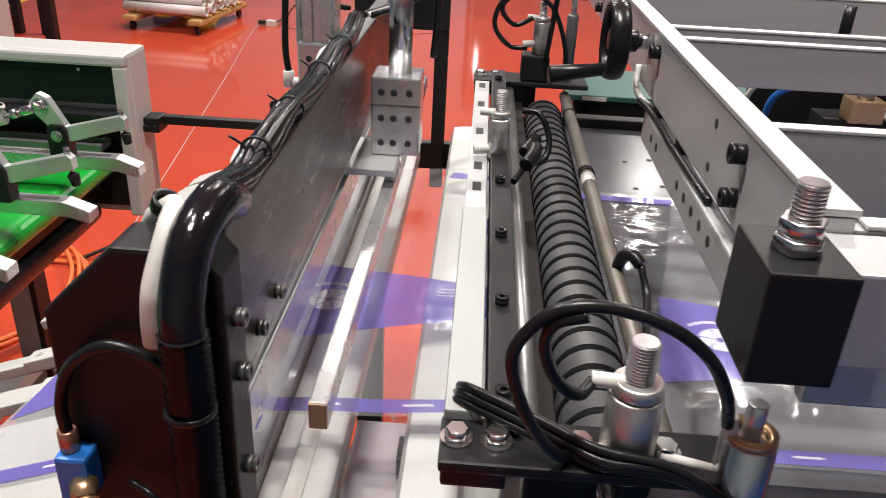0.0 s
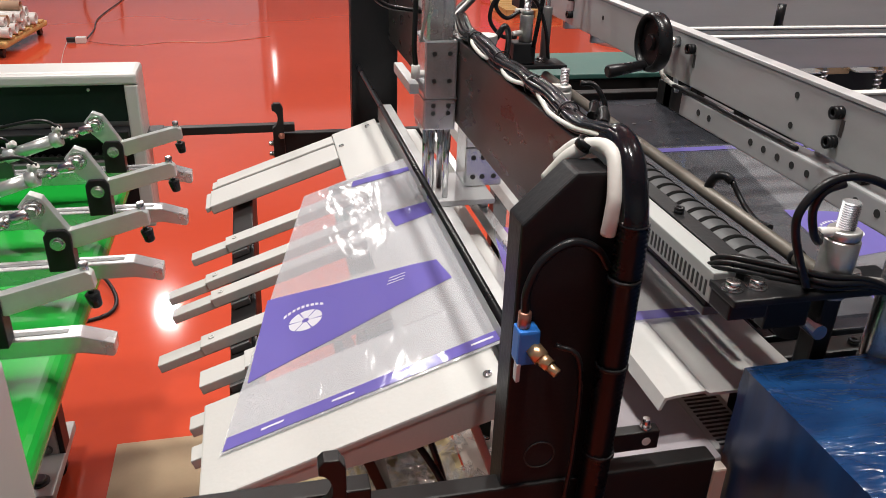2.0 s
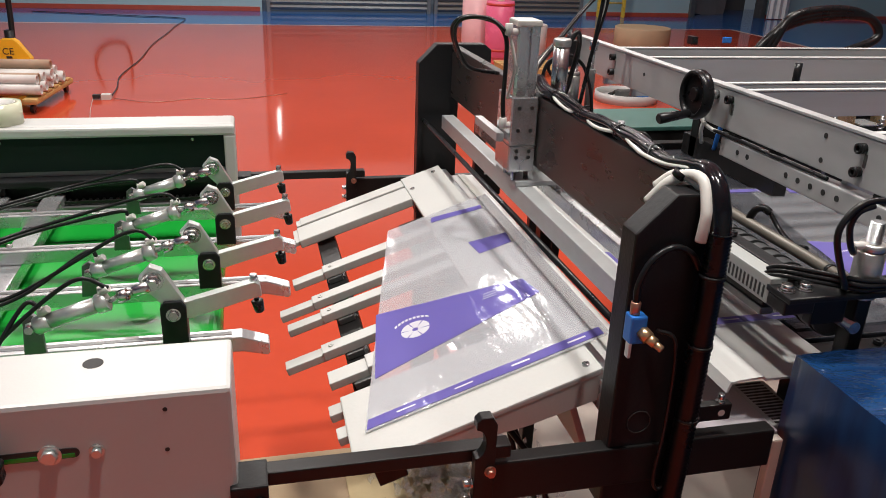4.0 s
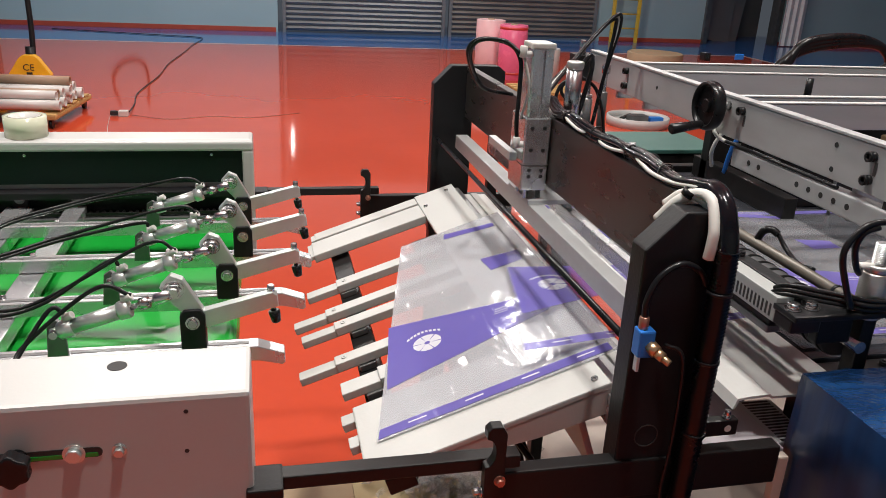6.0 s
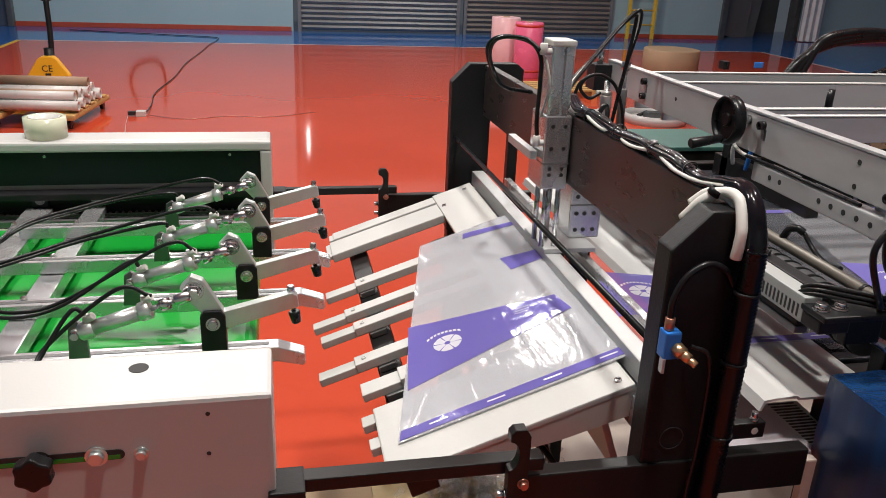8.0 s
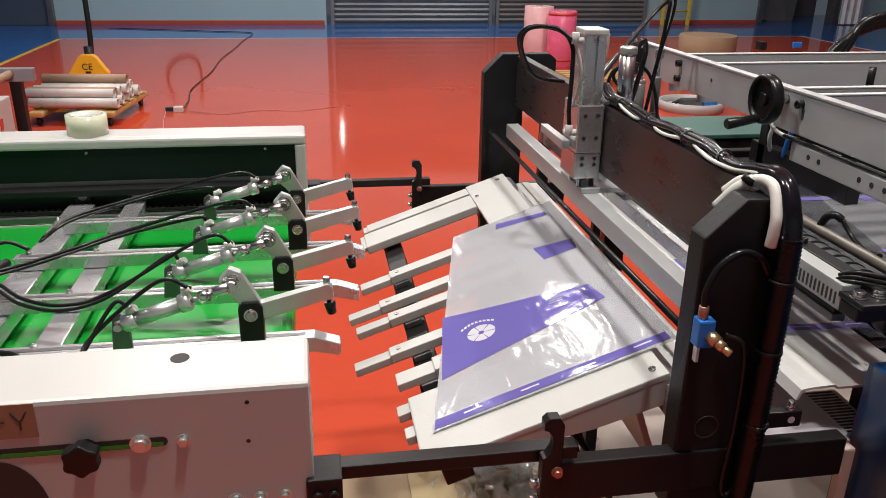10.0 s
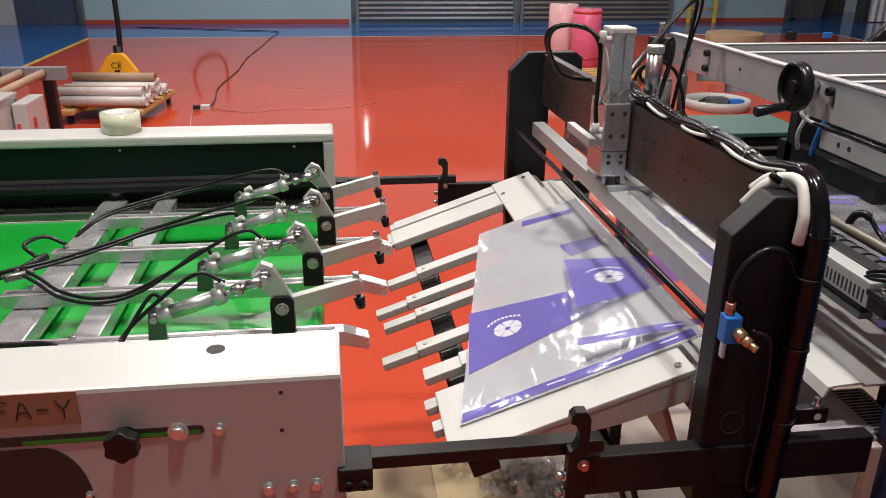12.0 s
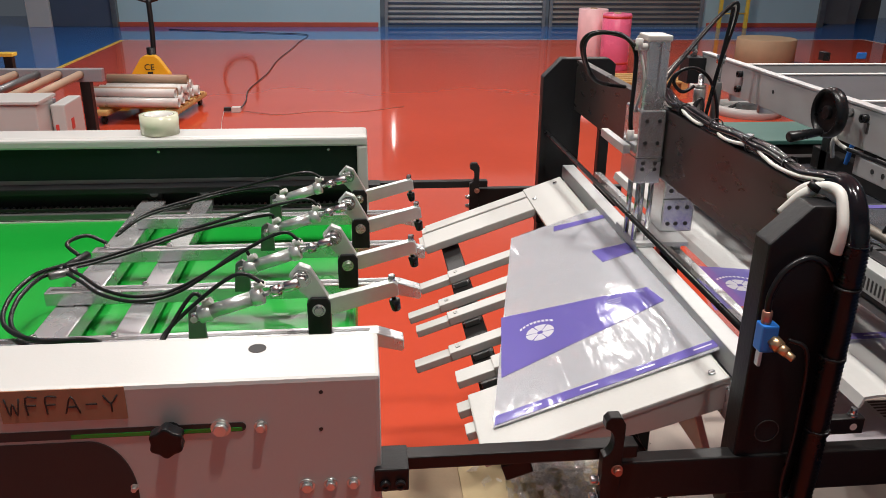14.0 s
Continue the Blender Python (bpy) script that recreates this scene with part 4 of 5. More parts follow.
# ---- the feed side ----
def feed_tray():
    t = thing("feed_tray", (0.03, 1.18, 0.9), "white sheet-metal feed tray with folded steps", "tray")
    bm = B()
    prism(bm, [(-0.012, 1.040), (-0.006, 1.058), (0.012, 1.0605), (0.050, 1.0625), (0.056, 1.058), (0.20, 1.058), (0.20, 1.054), (0.054, 1.054), (0.049, 1.0585), (0.012, 1.0565), (-0.003, 1.054), (-0.008, 1.040)], "y", 0.520, 1.775)
    part("folded_sheet", bm, "tray_white", t)
    part("base_plate", box(B(), -0.078, 0.064, 0.480, 0.80, 0.976, 0.9885, 0.002), "plate_dark", t, "grey base plate")
    part("cross_support", box(B(), -0.02, 0.18, 0.70, 0.74, 0.995, 1.019, 0.002), "steel_dark", t)
    g = part("grille", box(B(), 0.066, 0.135, 0.498, 0.623, 0.955, 0.985, 0.003), "alu_plate", t, "grey slotted strip")
    for k in range(14):
        part("slot", box(B(), 0.076, 0.125, 0.503 + k * 0.0085, 0.507 + k * 0.0085, 0.9845, 0.9856), "ink_and_hole_shade", g)
    for x, y in ((0.15, 0.56), (0.15, 1.72)):
        part("leg", box(B(), x - 0.02, x + 0.02, y - 0.02, y + 0.02, 0.0, 1.05, 0.003), "black_frame", t)


def roller_unit():
    r = thing("feed_roller_unit", (0.13, 1.1, 1.0), "grooved black rubber feed roller in a dark steel mount", "roller")
    c = (0.176, 1.128)
    roll = part("roller", rod(B(), (c[0], 0.545, c[1]), (c[0], 1.60, c[1]), 0.037, sides=40), "rubber_matt", r, "dark grey rubber roller")
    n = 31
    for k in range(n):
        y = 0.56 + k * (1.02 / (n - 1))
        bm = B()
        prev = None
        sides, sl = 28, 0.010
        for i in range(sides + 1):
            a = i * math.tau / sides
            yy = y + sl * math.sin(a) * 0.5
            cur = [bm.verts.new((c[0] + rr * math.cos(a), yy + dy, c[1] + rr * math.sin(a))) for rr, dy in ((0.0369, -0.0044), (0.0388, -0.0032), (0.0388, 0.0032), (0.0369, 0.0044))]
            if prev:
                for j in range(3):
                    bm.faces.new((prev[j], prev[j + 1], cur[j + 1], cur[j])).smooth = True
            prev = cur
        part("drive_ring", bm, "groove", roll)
    part("axle", rod(B(), (c[0], 0.50, c[1]), (c[0], 1.60, c[1]), 0.010), "steel", r)
    sh = part("press_shaft", rod(B(), (0.219, 0.53, 1.167), (0.219, 1.63, 1.167), 0.0105), "shaft_worn", r, "worn brown-grey steel shaft")
    for y in (0.62, 1.18, 1.19, 1.5):
        part("collar", ring(B(), (0.219, y, 1.167), (0.219, y + 0.006, 1.167), 0.0125, 0.0102), "rubber", sh)
    part("shaft_label", ring(B(), (0.219, 1.14, 1.167), (0.219, 1.17, 1.167), 0.0109, 0.0104), "core_white", sh, "pale paper label round the shaft")
    part("wiper_strip", box(B(), 0.118, 0.132, 0.56, 1.60, 1.150, 1.158, 0.001), "black_frame", r, "thin black wiper strip")
    # mounting bars
    bm = box(B(), 0.068, 0.096, 0.52, 1.66, 1.168, 1.206, 0.002)
    bar = part("mount_bar", bm, "black_paint", r, "dark steel mounting bar")
    for y in (0.552, 0.705, 0.86, 1.03, 1.2, 1.4, 1.58):
        part("bolt", socket(B(), (0.081, y, 1.206), (0, 0, 1), 0.007, 0.009), "rubber", bar)
    part("guide_rod", rod(B(), (0.104, 0.53, 1.176), (0.104, 1.62, 1.176), 0.011), "steel_dark", r, "dull steel rod")
    bm = box(B(), 0.034, 0.064, 0.530, 0.940, 1.166, 1.207, 0.002)
    duct = part("slotted_duct", bm, "duct_white", r, "pale grey slotted cable duct")
    # dark slips on the duct paint the shade in its slots
    for k in range(40):
        y = 0.540 + k * 0.010
        part("slot", box(B(), 0.0334, 0.035, y, y + 0.0042, 1.172, 1.192), "ink_and_hole_shade", duct)
    part("channel", box(B(), 0.036, 0.064, 0.945, 1.67, 1.16, 1.196, 0.002), "alu_plate", r)
    for k, y in enumerate((1.02, 1.1, 1.263, 1.42, 1.55)):
        part("slot", box(B(), 0.044, 0.056, y, y + 0.03, 1.195, 1.1968), "ink_and_hole_shade", r)
    # end plates
    for y0, y1 in ((0.478, 0.535), (1.60, 1.68)):
        e = part("end_plate", box(B(), 0.032, 0.262, y0, y1, 1.188, 1.198, 0.003), "black_paint", r, "black steel end plate")
        part("end_block", box(B(), 0.10, 0.16, y0 + 0.030, y1 - 0.006, 1.135, 1.1875, 0.003), "black_paint", e)
        part("lower_plate", box(B(), 0.034, 0.085, y0 + 0.010, y1 - 0.004, 1.166, 1.1875, 0.003), "black_frame", e)
        for x in (0.045, 0.076, 0.140, 0.205):
            part("bolt", hexhead(B(), (x, (y0 + y1) / 2, 1.198), (0, 0, 1), 0.0095, 0.011), "steel", e)
    part("end_post", box(B(), 0.175, 0.20, 0.505, 0.535, 0.88, 1.18, 0.004), "black_frame", r)
    part("end_post", box(B(), 0.10, 0.16, 1.62, 1.66, 0.88, 1.10, 0.004), "black_frame", r)
    part("rear_block", box(B(), 0.125, 0.18, 1.605, 1.655, 1.199, 1.25, 0.004), "black_paint", r)
    part("lower_profile", box(B(), 0.041, 0.064, 0.548, 1.66, 1.138, 1.150, 0.002), "steel_dark", r, "dark grey steel profile under the duct")
    # black strip put in as the shade of the gap between duct and profile
    part("gap_shade", box(B(), 0.044, 0.066, 0.55, 1.66, 1.1505, 1.1655, 0.002), "black_frame", r)
    for k in range(5):
        dz, dx = 0.007 * (k % 3), 0.006 * k
        part("cable", hose(B(), [(0.040 + dx * 0.4, 0.556, 1.198 + dz), (0.050 + dx * 0.5, 0.536, 1.210 + dz), (0.10 + dx * 0.5, 0.508, 1.207 + dz), (0.15, 0.486 - dx * 0.3, 1.204 + dz), (0.215, 0.474, 1.200 + dz * 0.5), (0.30, 0.46, 1.15)], 0.0038, 8), "rubber", r, "black cable")
    # elbow fitting with a small hose on the shaft
    part("elbow", hose(B(), [(0.221, 0.86, 1.177), (0.224, 0.85, 1.196), (0.232, 0.838, 1.202), (0.240, 0.828, 1.196)], 0.0075, 10), "rubber", r, "black elbow fitting")
    part("elbow_hose", hose(B(), [(0.240, 0.828, 1.196), (0.246, 0.80, 1.172), (0.238, 0.75, 1.165), (0.228, 0.70, 1.176)], 0.0045, 8), "rubber", r)
    for y0, y1 in ((1.05, 1.09), (1.10, 1.13)):
        part("hose_joint", hose(B(), [(0.115, y0, 1.225), (0.125, (y0 + y1) / 2, 1.232), (0.13, y1, 1.238)], 0.010, 10), "rubber", r)


def press_cylinder(x, y, z0, z1, r, loop):
    """An upright air cylinder with a threaded neck and a hose."""
    c = thing("press_cylinder", (x, y, z0), "bright round air cylinder with a threaded neck", "air cylinder", "air cylinders of the feed roller")
    bm = rod(B(), (x, y, z0), (x, y, z0 + (z1 - z0) * 0.62), r, sides=28, chamfer=0.002)
    rod(bm, (x, y, z0 + (z1 - z0) * 0.62), (x, y, z0 + (z1 - z0) * 0.72), r * 0.92, sides=28, chamfer=0.002)
    part("barrel", bm, "brushed", c)
    bm = B()
    zz = z0 + (z1 - z0) * 0.72
    n, sides, prev = 2 * int((z1 - zz) / 0.0026), 18, None
    for k in range(n + 1):
        rr = r * (0.53 if k % 2 else 0.46)
        cur = [bm.verts.new((x + rr * math.cos(i * math.tau / sides), y + rr * math.sin(i * math.tau / sides), zz + (z1 - zz) * k / n)) for i in range(sides)]
        if prev:
            for i in range(sides):
                bm.faces.new((prev[i], prev[(i + 1) % sides], cur[(i + 1) % sides], cur[i]))
        prev = cur
    bm.faces.new(prev)
    part("threaded_neck", bm, "alu_bright", c)
    part("fitting", rod(B(), (x - r * 0.7, y - 0.004, z0 + 0.02), (x - r - 0.02, y - 0.008, z0 + 0.018), 0.007, chamfer=0.001), "core_white", c)
    bm = B()
    rod(bm, (x + r * 0.3, y, z0 + (z1 - z0) * 0.68), (x - r - 0.014, y, z0 + (z1 - z0) * 0.7), 0.006, chamfer=0.001)
    part("fitting", bm, "core_white", c)
    for pts in loop:
        part("air_hose", hose(B(), pts, 0.0048, 10, 10), "rubber", c, "looping black air hose")


FEED_RISE = 0.018


def bed():
    b = thing("feed_bed", (0.9, 1.2, 0.9), "dark perforated steel feed bed", "bed")
    part("bed_plate", box(B(), 0.205, 2.6, 0.63, 1.845, 1.035, 1.055, 0.003), "bed", b)
    # dark discs on the plate paint the shade of its holes
    bm = B()
    for i in range(12):
        for j in range(7):
            x, y = 0.36 + i * 0.055, 0.72 + j * 0.15 + (0.02 if i % 2 else 0)
            rod(bm, (x, y, 1.0552), (x, y, 1.0558), 0.0055, sides=10)
    tagged(part("perforation", bm, "ink_and_hole_shade", b), kind="stuff")
    part("side_frame", box(B(), 0.2, 2.6, 0.585, 0.625, 0.93, 1.05, 0.004), "black_frame", b)
    part("side_frame", box(B(), 0.2, 2.6, 1.85, 1.89, 0.93, 1.075, 0.004), "black_frame", b)
    for x, y in ((0.95, 0.64), (0.95, 1.82), (2.5, 0.64), (2.5, 1.82)):
        part("leg", box(B(), x - 0.03, x + 0.03, y - 0.03, y + 0.03, 0.0, 1.03, 0.004), "black_frame", b)
    for k in range(3):
        part("bolt", socket(B(), (0.33 + k * 0.02, 0.60, 1.05), (0, 0, 1), 0.008, 0.008), "rubber", b)
    g = thing("side_board", (0.55, 2.0, 1.0), "dark green topped board beside the bed", "board")
    part("top", box(B(), 0.26, 0.83, 1.965, 2.25, 1.085, 1.10, 0.003), "green_board", g)
    part("body", box(B(), 0.28, 0.82, 1.97, 2.24, 0.96, 1.083, 0.004), "black_frame", g)
    for x, y in ((0.30, 1.99), (0.79, 1.99), (0.30, 2.22), (0.79, 2.22)):
        part("leg", box(B(), x - 0.015, x + 0.015, y - 0.015, y + 0.015, 0.0, 0.9595, 0.003), "black_frame", g)
    part("edge_label", box(B(), 0.30, 0.36, 1.963, 1.968, 1.087, 1.097), "core_white", g)


def upper_frame():
    """The sealing frame over the bed, which lifts a little with each stroke."""
    f = thing("lifting_frame", (0, 0, 0), "brushed aluminium lifting frame with a handwheel", "frame")
    side = part("side_plate", box(B(), 0.272, 0.292, 0.50, 1.90, 1.312, 1.395, 0.002), "alu_plate", f, "long brushed aluminium plate")
    # paler strip paints the light caught along the plate's top
    part("lit_top_edge", box(B(), 0.270, 0.294, 0.50, 1.90, 1.3955, 1.401, 0.001), "alu", f)
    for y in (0.672, 1.06, 1.63):
        for z in (1.376, 1.336):
            if y == 1.06 and z < 1.35:
                continue
            part("bolt", socket(B(), (0.272, y, z), (-1, 0, 0), 0.009, 0.013), "rubber", side)
        part("slot", box(B(), 0.2714, 0.273, y - 0.012, y - 0.005, 1.345, 1.368), "steel_dark", side)
    for y, z in ((0.765, 1.374), (0.765, 1.330), (1.25, 1.36), (1.45, 1.36)):
        part("hole", rod(B(), (0.2713, y, z), (0.275, y, z), 0.005, sides=12), "ink_and_hole_shade", side)
    for y, z0 in ((0.505, 1.245), (0.715, 1.245), (1.095, 1.328), (1.175, 1.328), (1.545, 1.285), (1.72, 1.285)):
        bm = box(B(), 0.293, 2.4, y, y + 0.014, z0, 1.385, 0.002)
        bar = part("cross_plate", bm, "alu_plate", f, "brushed aluminium cross plate")
        # white strip paints the bright line of light on the aluminium's top edge
        part("lit_top_edge", box(B(), 0.302, 2.4, y - 0.001, y + 0.015, 1.3855, 1.389, 0.001), "tray_white", bar)
    # handwheel
    hx, hy, hz = 0.222, 1.115, 1.377
    bm = B()
    R, sides, tube = 0.047, 40, 12
    loops = []
    for i in range(sides):
        a = i * math.tau / sides
        loops.append([bm.verts.new((hx + 0.0135 * math.sin(b * math.tau / tube), hy + (R + 0.0062 * math.cos(b * math.tau / tube)) * math.cos(a), hz + (R + 0.0062 * math.cos(b * math.tau / tube)) * math.sin(a))) for b in range(tube)])
    for i in range(sides):
        u, w = loops[i], loops[(i + 1) % sides]
        for b in range(tube):
            bm.faces.new((u[b], u[(b + 1) % tube], w[(b + 1) % tube], w[b])).smooth = True
    wheel = part("handwheel", bm, "rubber", f, "glossy black handwheel with a crank handle")
    part("disc", rod(B(), (hx - 0.002, hy, hz), (hx + 0.012, hy, hz), 0.045, sides=40, chamfer=0.003), "rubber", wheel)
    part("hub", rod(B(), (hx - 0.009, hy, hz), (hx + 0.03, hy, hz), 0.015, chamfer=0.002), "rubber", wheel)
    part("shaft", rod(B(), (hx + 0.03, hy, hz), (0.272, hy, hz), 0.010), "steel", wheel)
    part("crank_handle", rod(B(), (hx - 0.008, hy, hz - 0.04), (hx - 0.085, hy - 0.006, hz - 0.050), 0.0085, 0.012, chamfer=0.003), "rubber", wheel)
    # block with a stud at the near corner
    blk = part("corner_block", box(B(), 0.217, 0.2705, 0.43, 0.50, 1.311, 1.387, 0.002), "black_paint", f, "black square block with a threaded stud")
    bm = rod(B(), (0.243, 0.465, 1.387), (0.243, 0.465, 1.397), 0.016, sides=6, chamfer=0.001)
    rod(bm, (0.243, 0.465, 1.397), (0.243, 0.465, 1.408), 0.0145, sides=6, chamfer=0.001)
    for k in range(9):
        rod(bm, (0.243, 0.465, 1.408 + k * 0.0026), (0.243, 0.465, 1.4093 + k * 0.0026), 0.0095, sides=16)
        rod(bm, (0.243, 0.465, 1.4093 + k * 0.0026), (0.243, 0.465, 1.4106 + k * 0.0026), 0.0085, sides=16)
    part("stud", bm, "steel", blk)
    part("end_clip", box(B(), 0.2715, 0.33, 0.44, 0.499, 1.32, 1.385, 0.002), "alu_plate", f)
    for y in (0.60, 1.83):
        part("small_bracket", box(B(), 0.60, 0.62, y - 0.03, y, 1.386, 1.41, 0.002), "rubber", f)
    part("post_bolt", rod(B(), (0.60, 1.30, 1.36), (0.60, 1.30, 1.412), 0.009), "rubber", f)
    fb = part("corner_block", box(B(), 0.217, 0.2705, 1.862, 1.93, 1.311, 1.387, 0.002), "black_paint", f, "black square block with a threaded stud")
    part("stud", rod(B(), (0.243, 1.895, 1.387), (0.243, 1.895, 1.43), 0.010, sides=16, chamfer=0.002), "steel", fb)
    gb = part("guide_bar", box(B(), 0.266, 0.300, 0.52, 1.065, 1.258, 1.298, 0.003), "alu_plate", f, "drilled aluminium guide bar under the frame")
    for y in (0.56, 0.60, 0.70, 0.735, 0.77, 0.805, 0.84, 0.965, 1.0):
        part("hole", rod(B(), (0.2653, y, 1.280), (0.27, y, 1.280), 0.0055, sides=14), "ink_and_hole_shade", gb)
    for y in (0.62, 0.90, 1.04):
        part("hanger", box(B(), 0.274, 0.290, y - 0.012, y + 0.012, 1.2985, 1.3115, 0.001), "black_frame", gb)
    part("white_wire", hose(B(), [(0.268, 1.16, 1.335), (0.264, 1.14, 1.312), (0.268, 1.10, 1.302), (0.28, 1.06, 1.302)], 0.0045, 8), "sleeve_white", gb)
    part("cable", hose(B(), [(0.262, 1.09, 1.304), (0.268, 1.05, 1.303), (0.27, 0.98, 1.303), (0.268, 0.9, 1.304), (0.272, 0.74, 1.303)], 0.004, 8), "rubber", gb)
    part("blue_clip", box(B(), 0.70, 0.73, 1.795, 1.80, 1.392, 1.41, 0.002), "blue_plastic", f)
    return f


def seal_springs():
    """Spring-loaded blocks of the heat seal between the cross plates."""
    m = thing("seal_mechanism", (0.8, 1.0, 1.056), "brass and steel spring blocks of the heat seal on the bed", "mechanism")
    part("rail", box(B(), 0.66, 0.70, 0.86, 1.34, 1.056, 1.12, 0.003), "black_frame", m, "black steel rail")
    part("carrier", box(B(), 0.705, 1.6, 0.98, 1.05, 1.056, 1.22, 0.003), "black_paint", m)
    part("back_beam", box(B(), 0.66, 1.7, 1.26, 1.30, 1.056, 1.275, 0.003), "black_frame", m, "black steel back beam")
    for k in range(5):
        x = 0.735 + k * 0.15
        part("block", box(B(), x, x + 0.06, 0.95, 1.0, 1.221, 1.262, 0.003), "brass", m, "dull brass block")
        part("nut", rod(B(), (x + 0.03, 0.975, 1.262), (x + 0.03, 0.975, 1.275), 0.016, sides=6), "steel_dark", m)
        part("plate", box(B(), x + 0.065, x + 0.13, 0.93, 1.0, 1.228, 1.232, 0.001), "alu_bright", m)
        pts = [(x + 0.10 + 0.008 * math.cos(a * 0.8), 0.90 + 0.008 * math.sin(a * 0.8), 1.18 + a * 0.0014) for a in range(56)]
        part("spring", hose(B(), pts, 0.0018, 6, 2), "steel", m, "bright coil spring")
        part("pin", rod(B(), (x + 0.10, 0.90, 1.056), (x + 0.10, 0.90, 1.27), 0.005), "steel_dark", m)
    part("blue_tube", hose(B(), [(0.66, 1.16, 1.11), (0.655, 1.14, 1.17), (0.66, 1.12, 1.22), (0.70, 1.10, 1.25), (0.8, 1.1, 1.27)], 0.007, 10), "blue_plastic", m)
    part("white_tube", hose(B(), [(0.64, 1.2, 1.12), (0.62, 1.18, 1.17), (0.625, 1.16, 1.22), (0.65, 1.15, 1.25)], 0.006, 10), "sleeve_white", m)
    m.location += Vector((-0.03, 0.48, 0))


# ---- printed bags ----
PITCH = 0.50
FIRST, STROKE, CYCLES = 0.45, 1.493, 10


def bag(seed):
    """One cut bag of clear film with violet print; its origin is the middle of its trailing edge, at the web's height."""
    rnd = random.Random(seed)
    b = thing("printed_bag", (0, 0, 0), "clear plastic flower sleeve printed with violet shapes", "plastic bag", "printed bags on the machine")
    off = Vector((rnd.uniform(0, 9), rnd.uniform(0, 9), 0))
    def lift(x, y):
        return 0.0018 * noise.noise(Vector((x * 9, y * 7, 0)) + off) + 0.0007 * noise.noise(Vector((x * 30, y * 26, 0)) + off)
    bm = B()
    nx, ny = 26, 44
    y0, y1 = 0.684, 1.415
    grid = []
    for j in range(ny + 1):
        v = j / ny
        y = y0 + (y1 - y0) * v
        lead = -0.428 + 0.172 * v
        grid.append([bm.verts.new((lead + (0.0 - lead) * i / nx, y, lift(lead + (0.0 - lead) * i / nx, y))) for i in range(nx + 1)])
    for j in range(ny):
        for i in range(nx):
            bm.faces.new((grid[j][i], grid[j][i + 1], grid[j + 1][i + 1], grid[j + 1][i])).smooth = True
    part("film_sheet", bm, "film", b, "clear glossy film")
    def printed(name, corners, mat, dz, n=10):
        """A printed quad: four corners in order, with its own small faces."""
        bm = B()
        a, c, d, e = [Vector((*p, 0)) for p in corners]
        g = []
        for j in range(n + 1):
            row = []
            for i in range(n + 1):
                p = (a * (1 - i / n) + c * (i / n)) * (1 - j / n) + (e * (1 - i / n) + d * (i / n)) * (j / n)
                p.z = lift(p.x, p.y) + dz
                row.append(bm.verts.new(p))
            g.append(row)
        for j in range(n):
            for i in range(n):
                bm.faces.new((g[j][i], g[j][i + 1], g[j + 1][i + 1], g[j + 1][i])).smooth = True
        return part(name, bm, mat, b)
    printed("print_wedge", [(-0.388, 0.819), (-0.052, 0.886), (-0.062, 0.955), (-0.350, 1.035)], "film_print", 0.0006, 16)
    printed("print_border", [(-0.424, 0.688), (-0.010, 0.690), (-0.010, 0.712), (-0.418, 0.712)], "film_print", 0.0006, 16)
    printed("print_corner", [(-0.155, 1.365), (-0.032, 1.34), (-0.030, 1.36), (-0.148, 1.392)], "film_print", 0.0006)
    printed("print_frame", [(-0.102, 1.122), (-0.030, 1.120), (-0.026, 1.169), (-0.108, 1.190)], "film_print", 0.0006)
    # round flower mark in white, six petals
    for k in range(6):
        a = k * math.tau / 6 + 0.3
        cx, cy = -0.290, 0.925
        for s0, s1 in ((-0.47, -0.16), (-0.16, 0.16), (0.16, 0.47)):
            pts = [(cx + r * math.cos(a + s), cy + r * math.sin(a + s)) for r, s in ((0.006, s0), (0.028, s0), (0.028, s1), (0.006, s1))]
            printed("print_petal", pts, "film_white", 0.0011, 2)
    for k in range(9):
        x = -0.325 + k * 0.0078
        printed("print_bar", [(x, 0.965 - 0.0007 * (k - 4) ** 2), (x + 0.0052, 0.965 - 0.0007 * (k - 3.4) ** 2), (x + 0.0056, 0.972 - 0.0007 * (k - 3.4) ** 2), (x + 0.0004, 0.972 - 0.0007 * (k - 4) ** 2)], "film_white", 0.0011, 2)
    for k in range(4):
        x = -0.37 + k * 0.10
        printed("print_bar", [(x, 0.699), (x + 0.032, 0.699), (x + 0.032, 0.7028), (x, 0.7028)], "film_white", 0.0011, 2)
    for k in range(3):
        printed("print_bar", [(-0.150 + k * 0.003, 0.935 + k * 0.008), (-0.122 + k * 0.003, 0.933 + k * 0.008), (-0.122 + k * 0.003, 0.935 + k * 0.008), (-0.150 + k * 0.003, 0.937 + k * 0.008)], "film_white", 0.0011, 2)
    return b


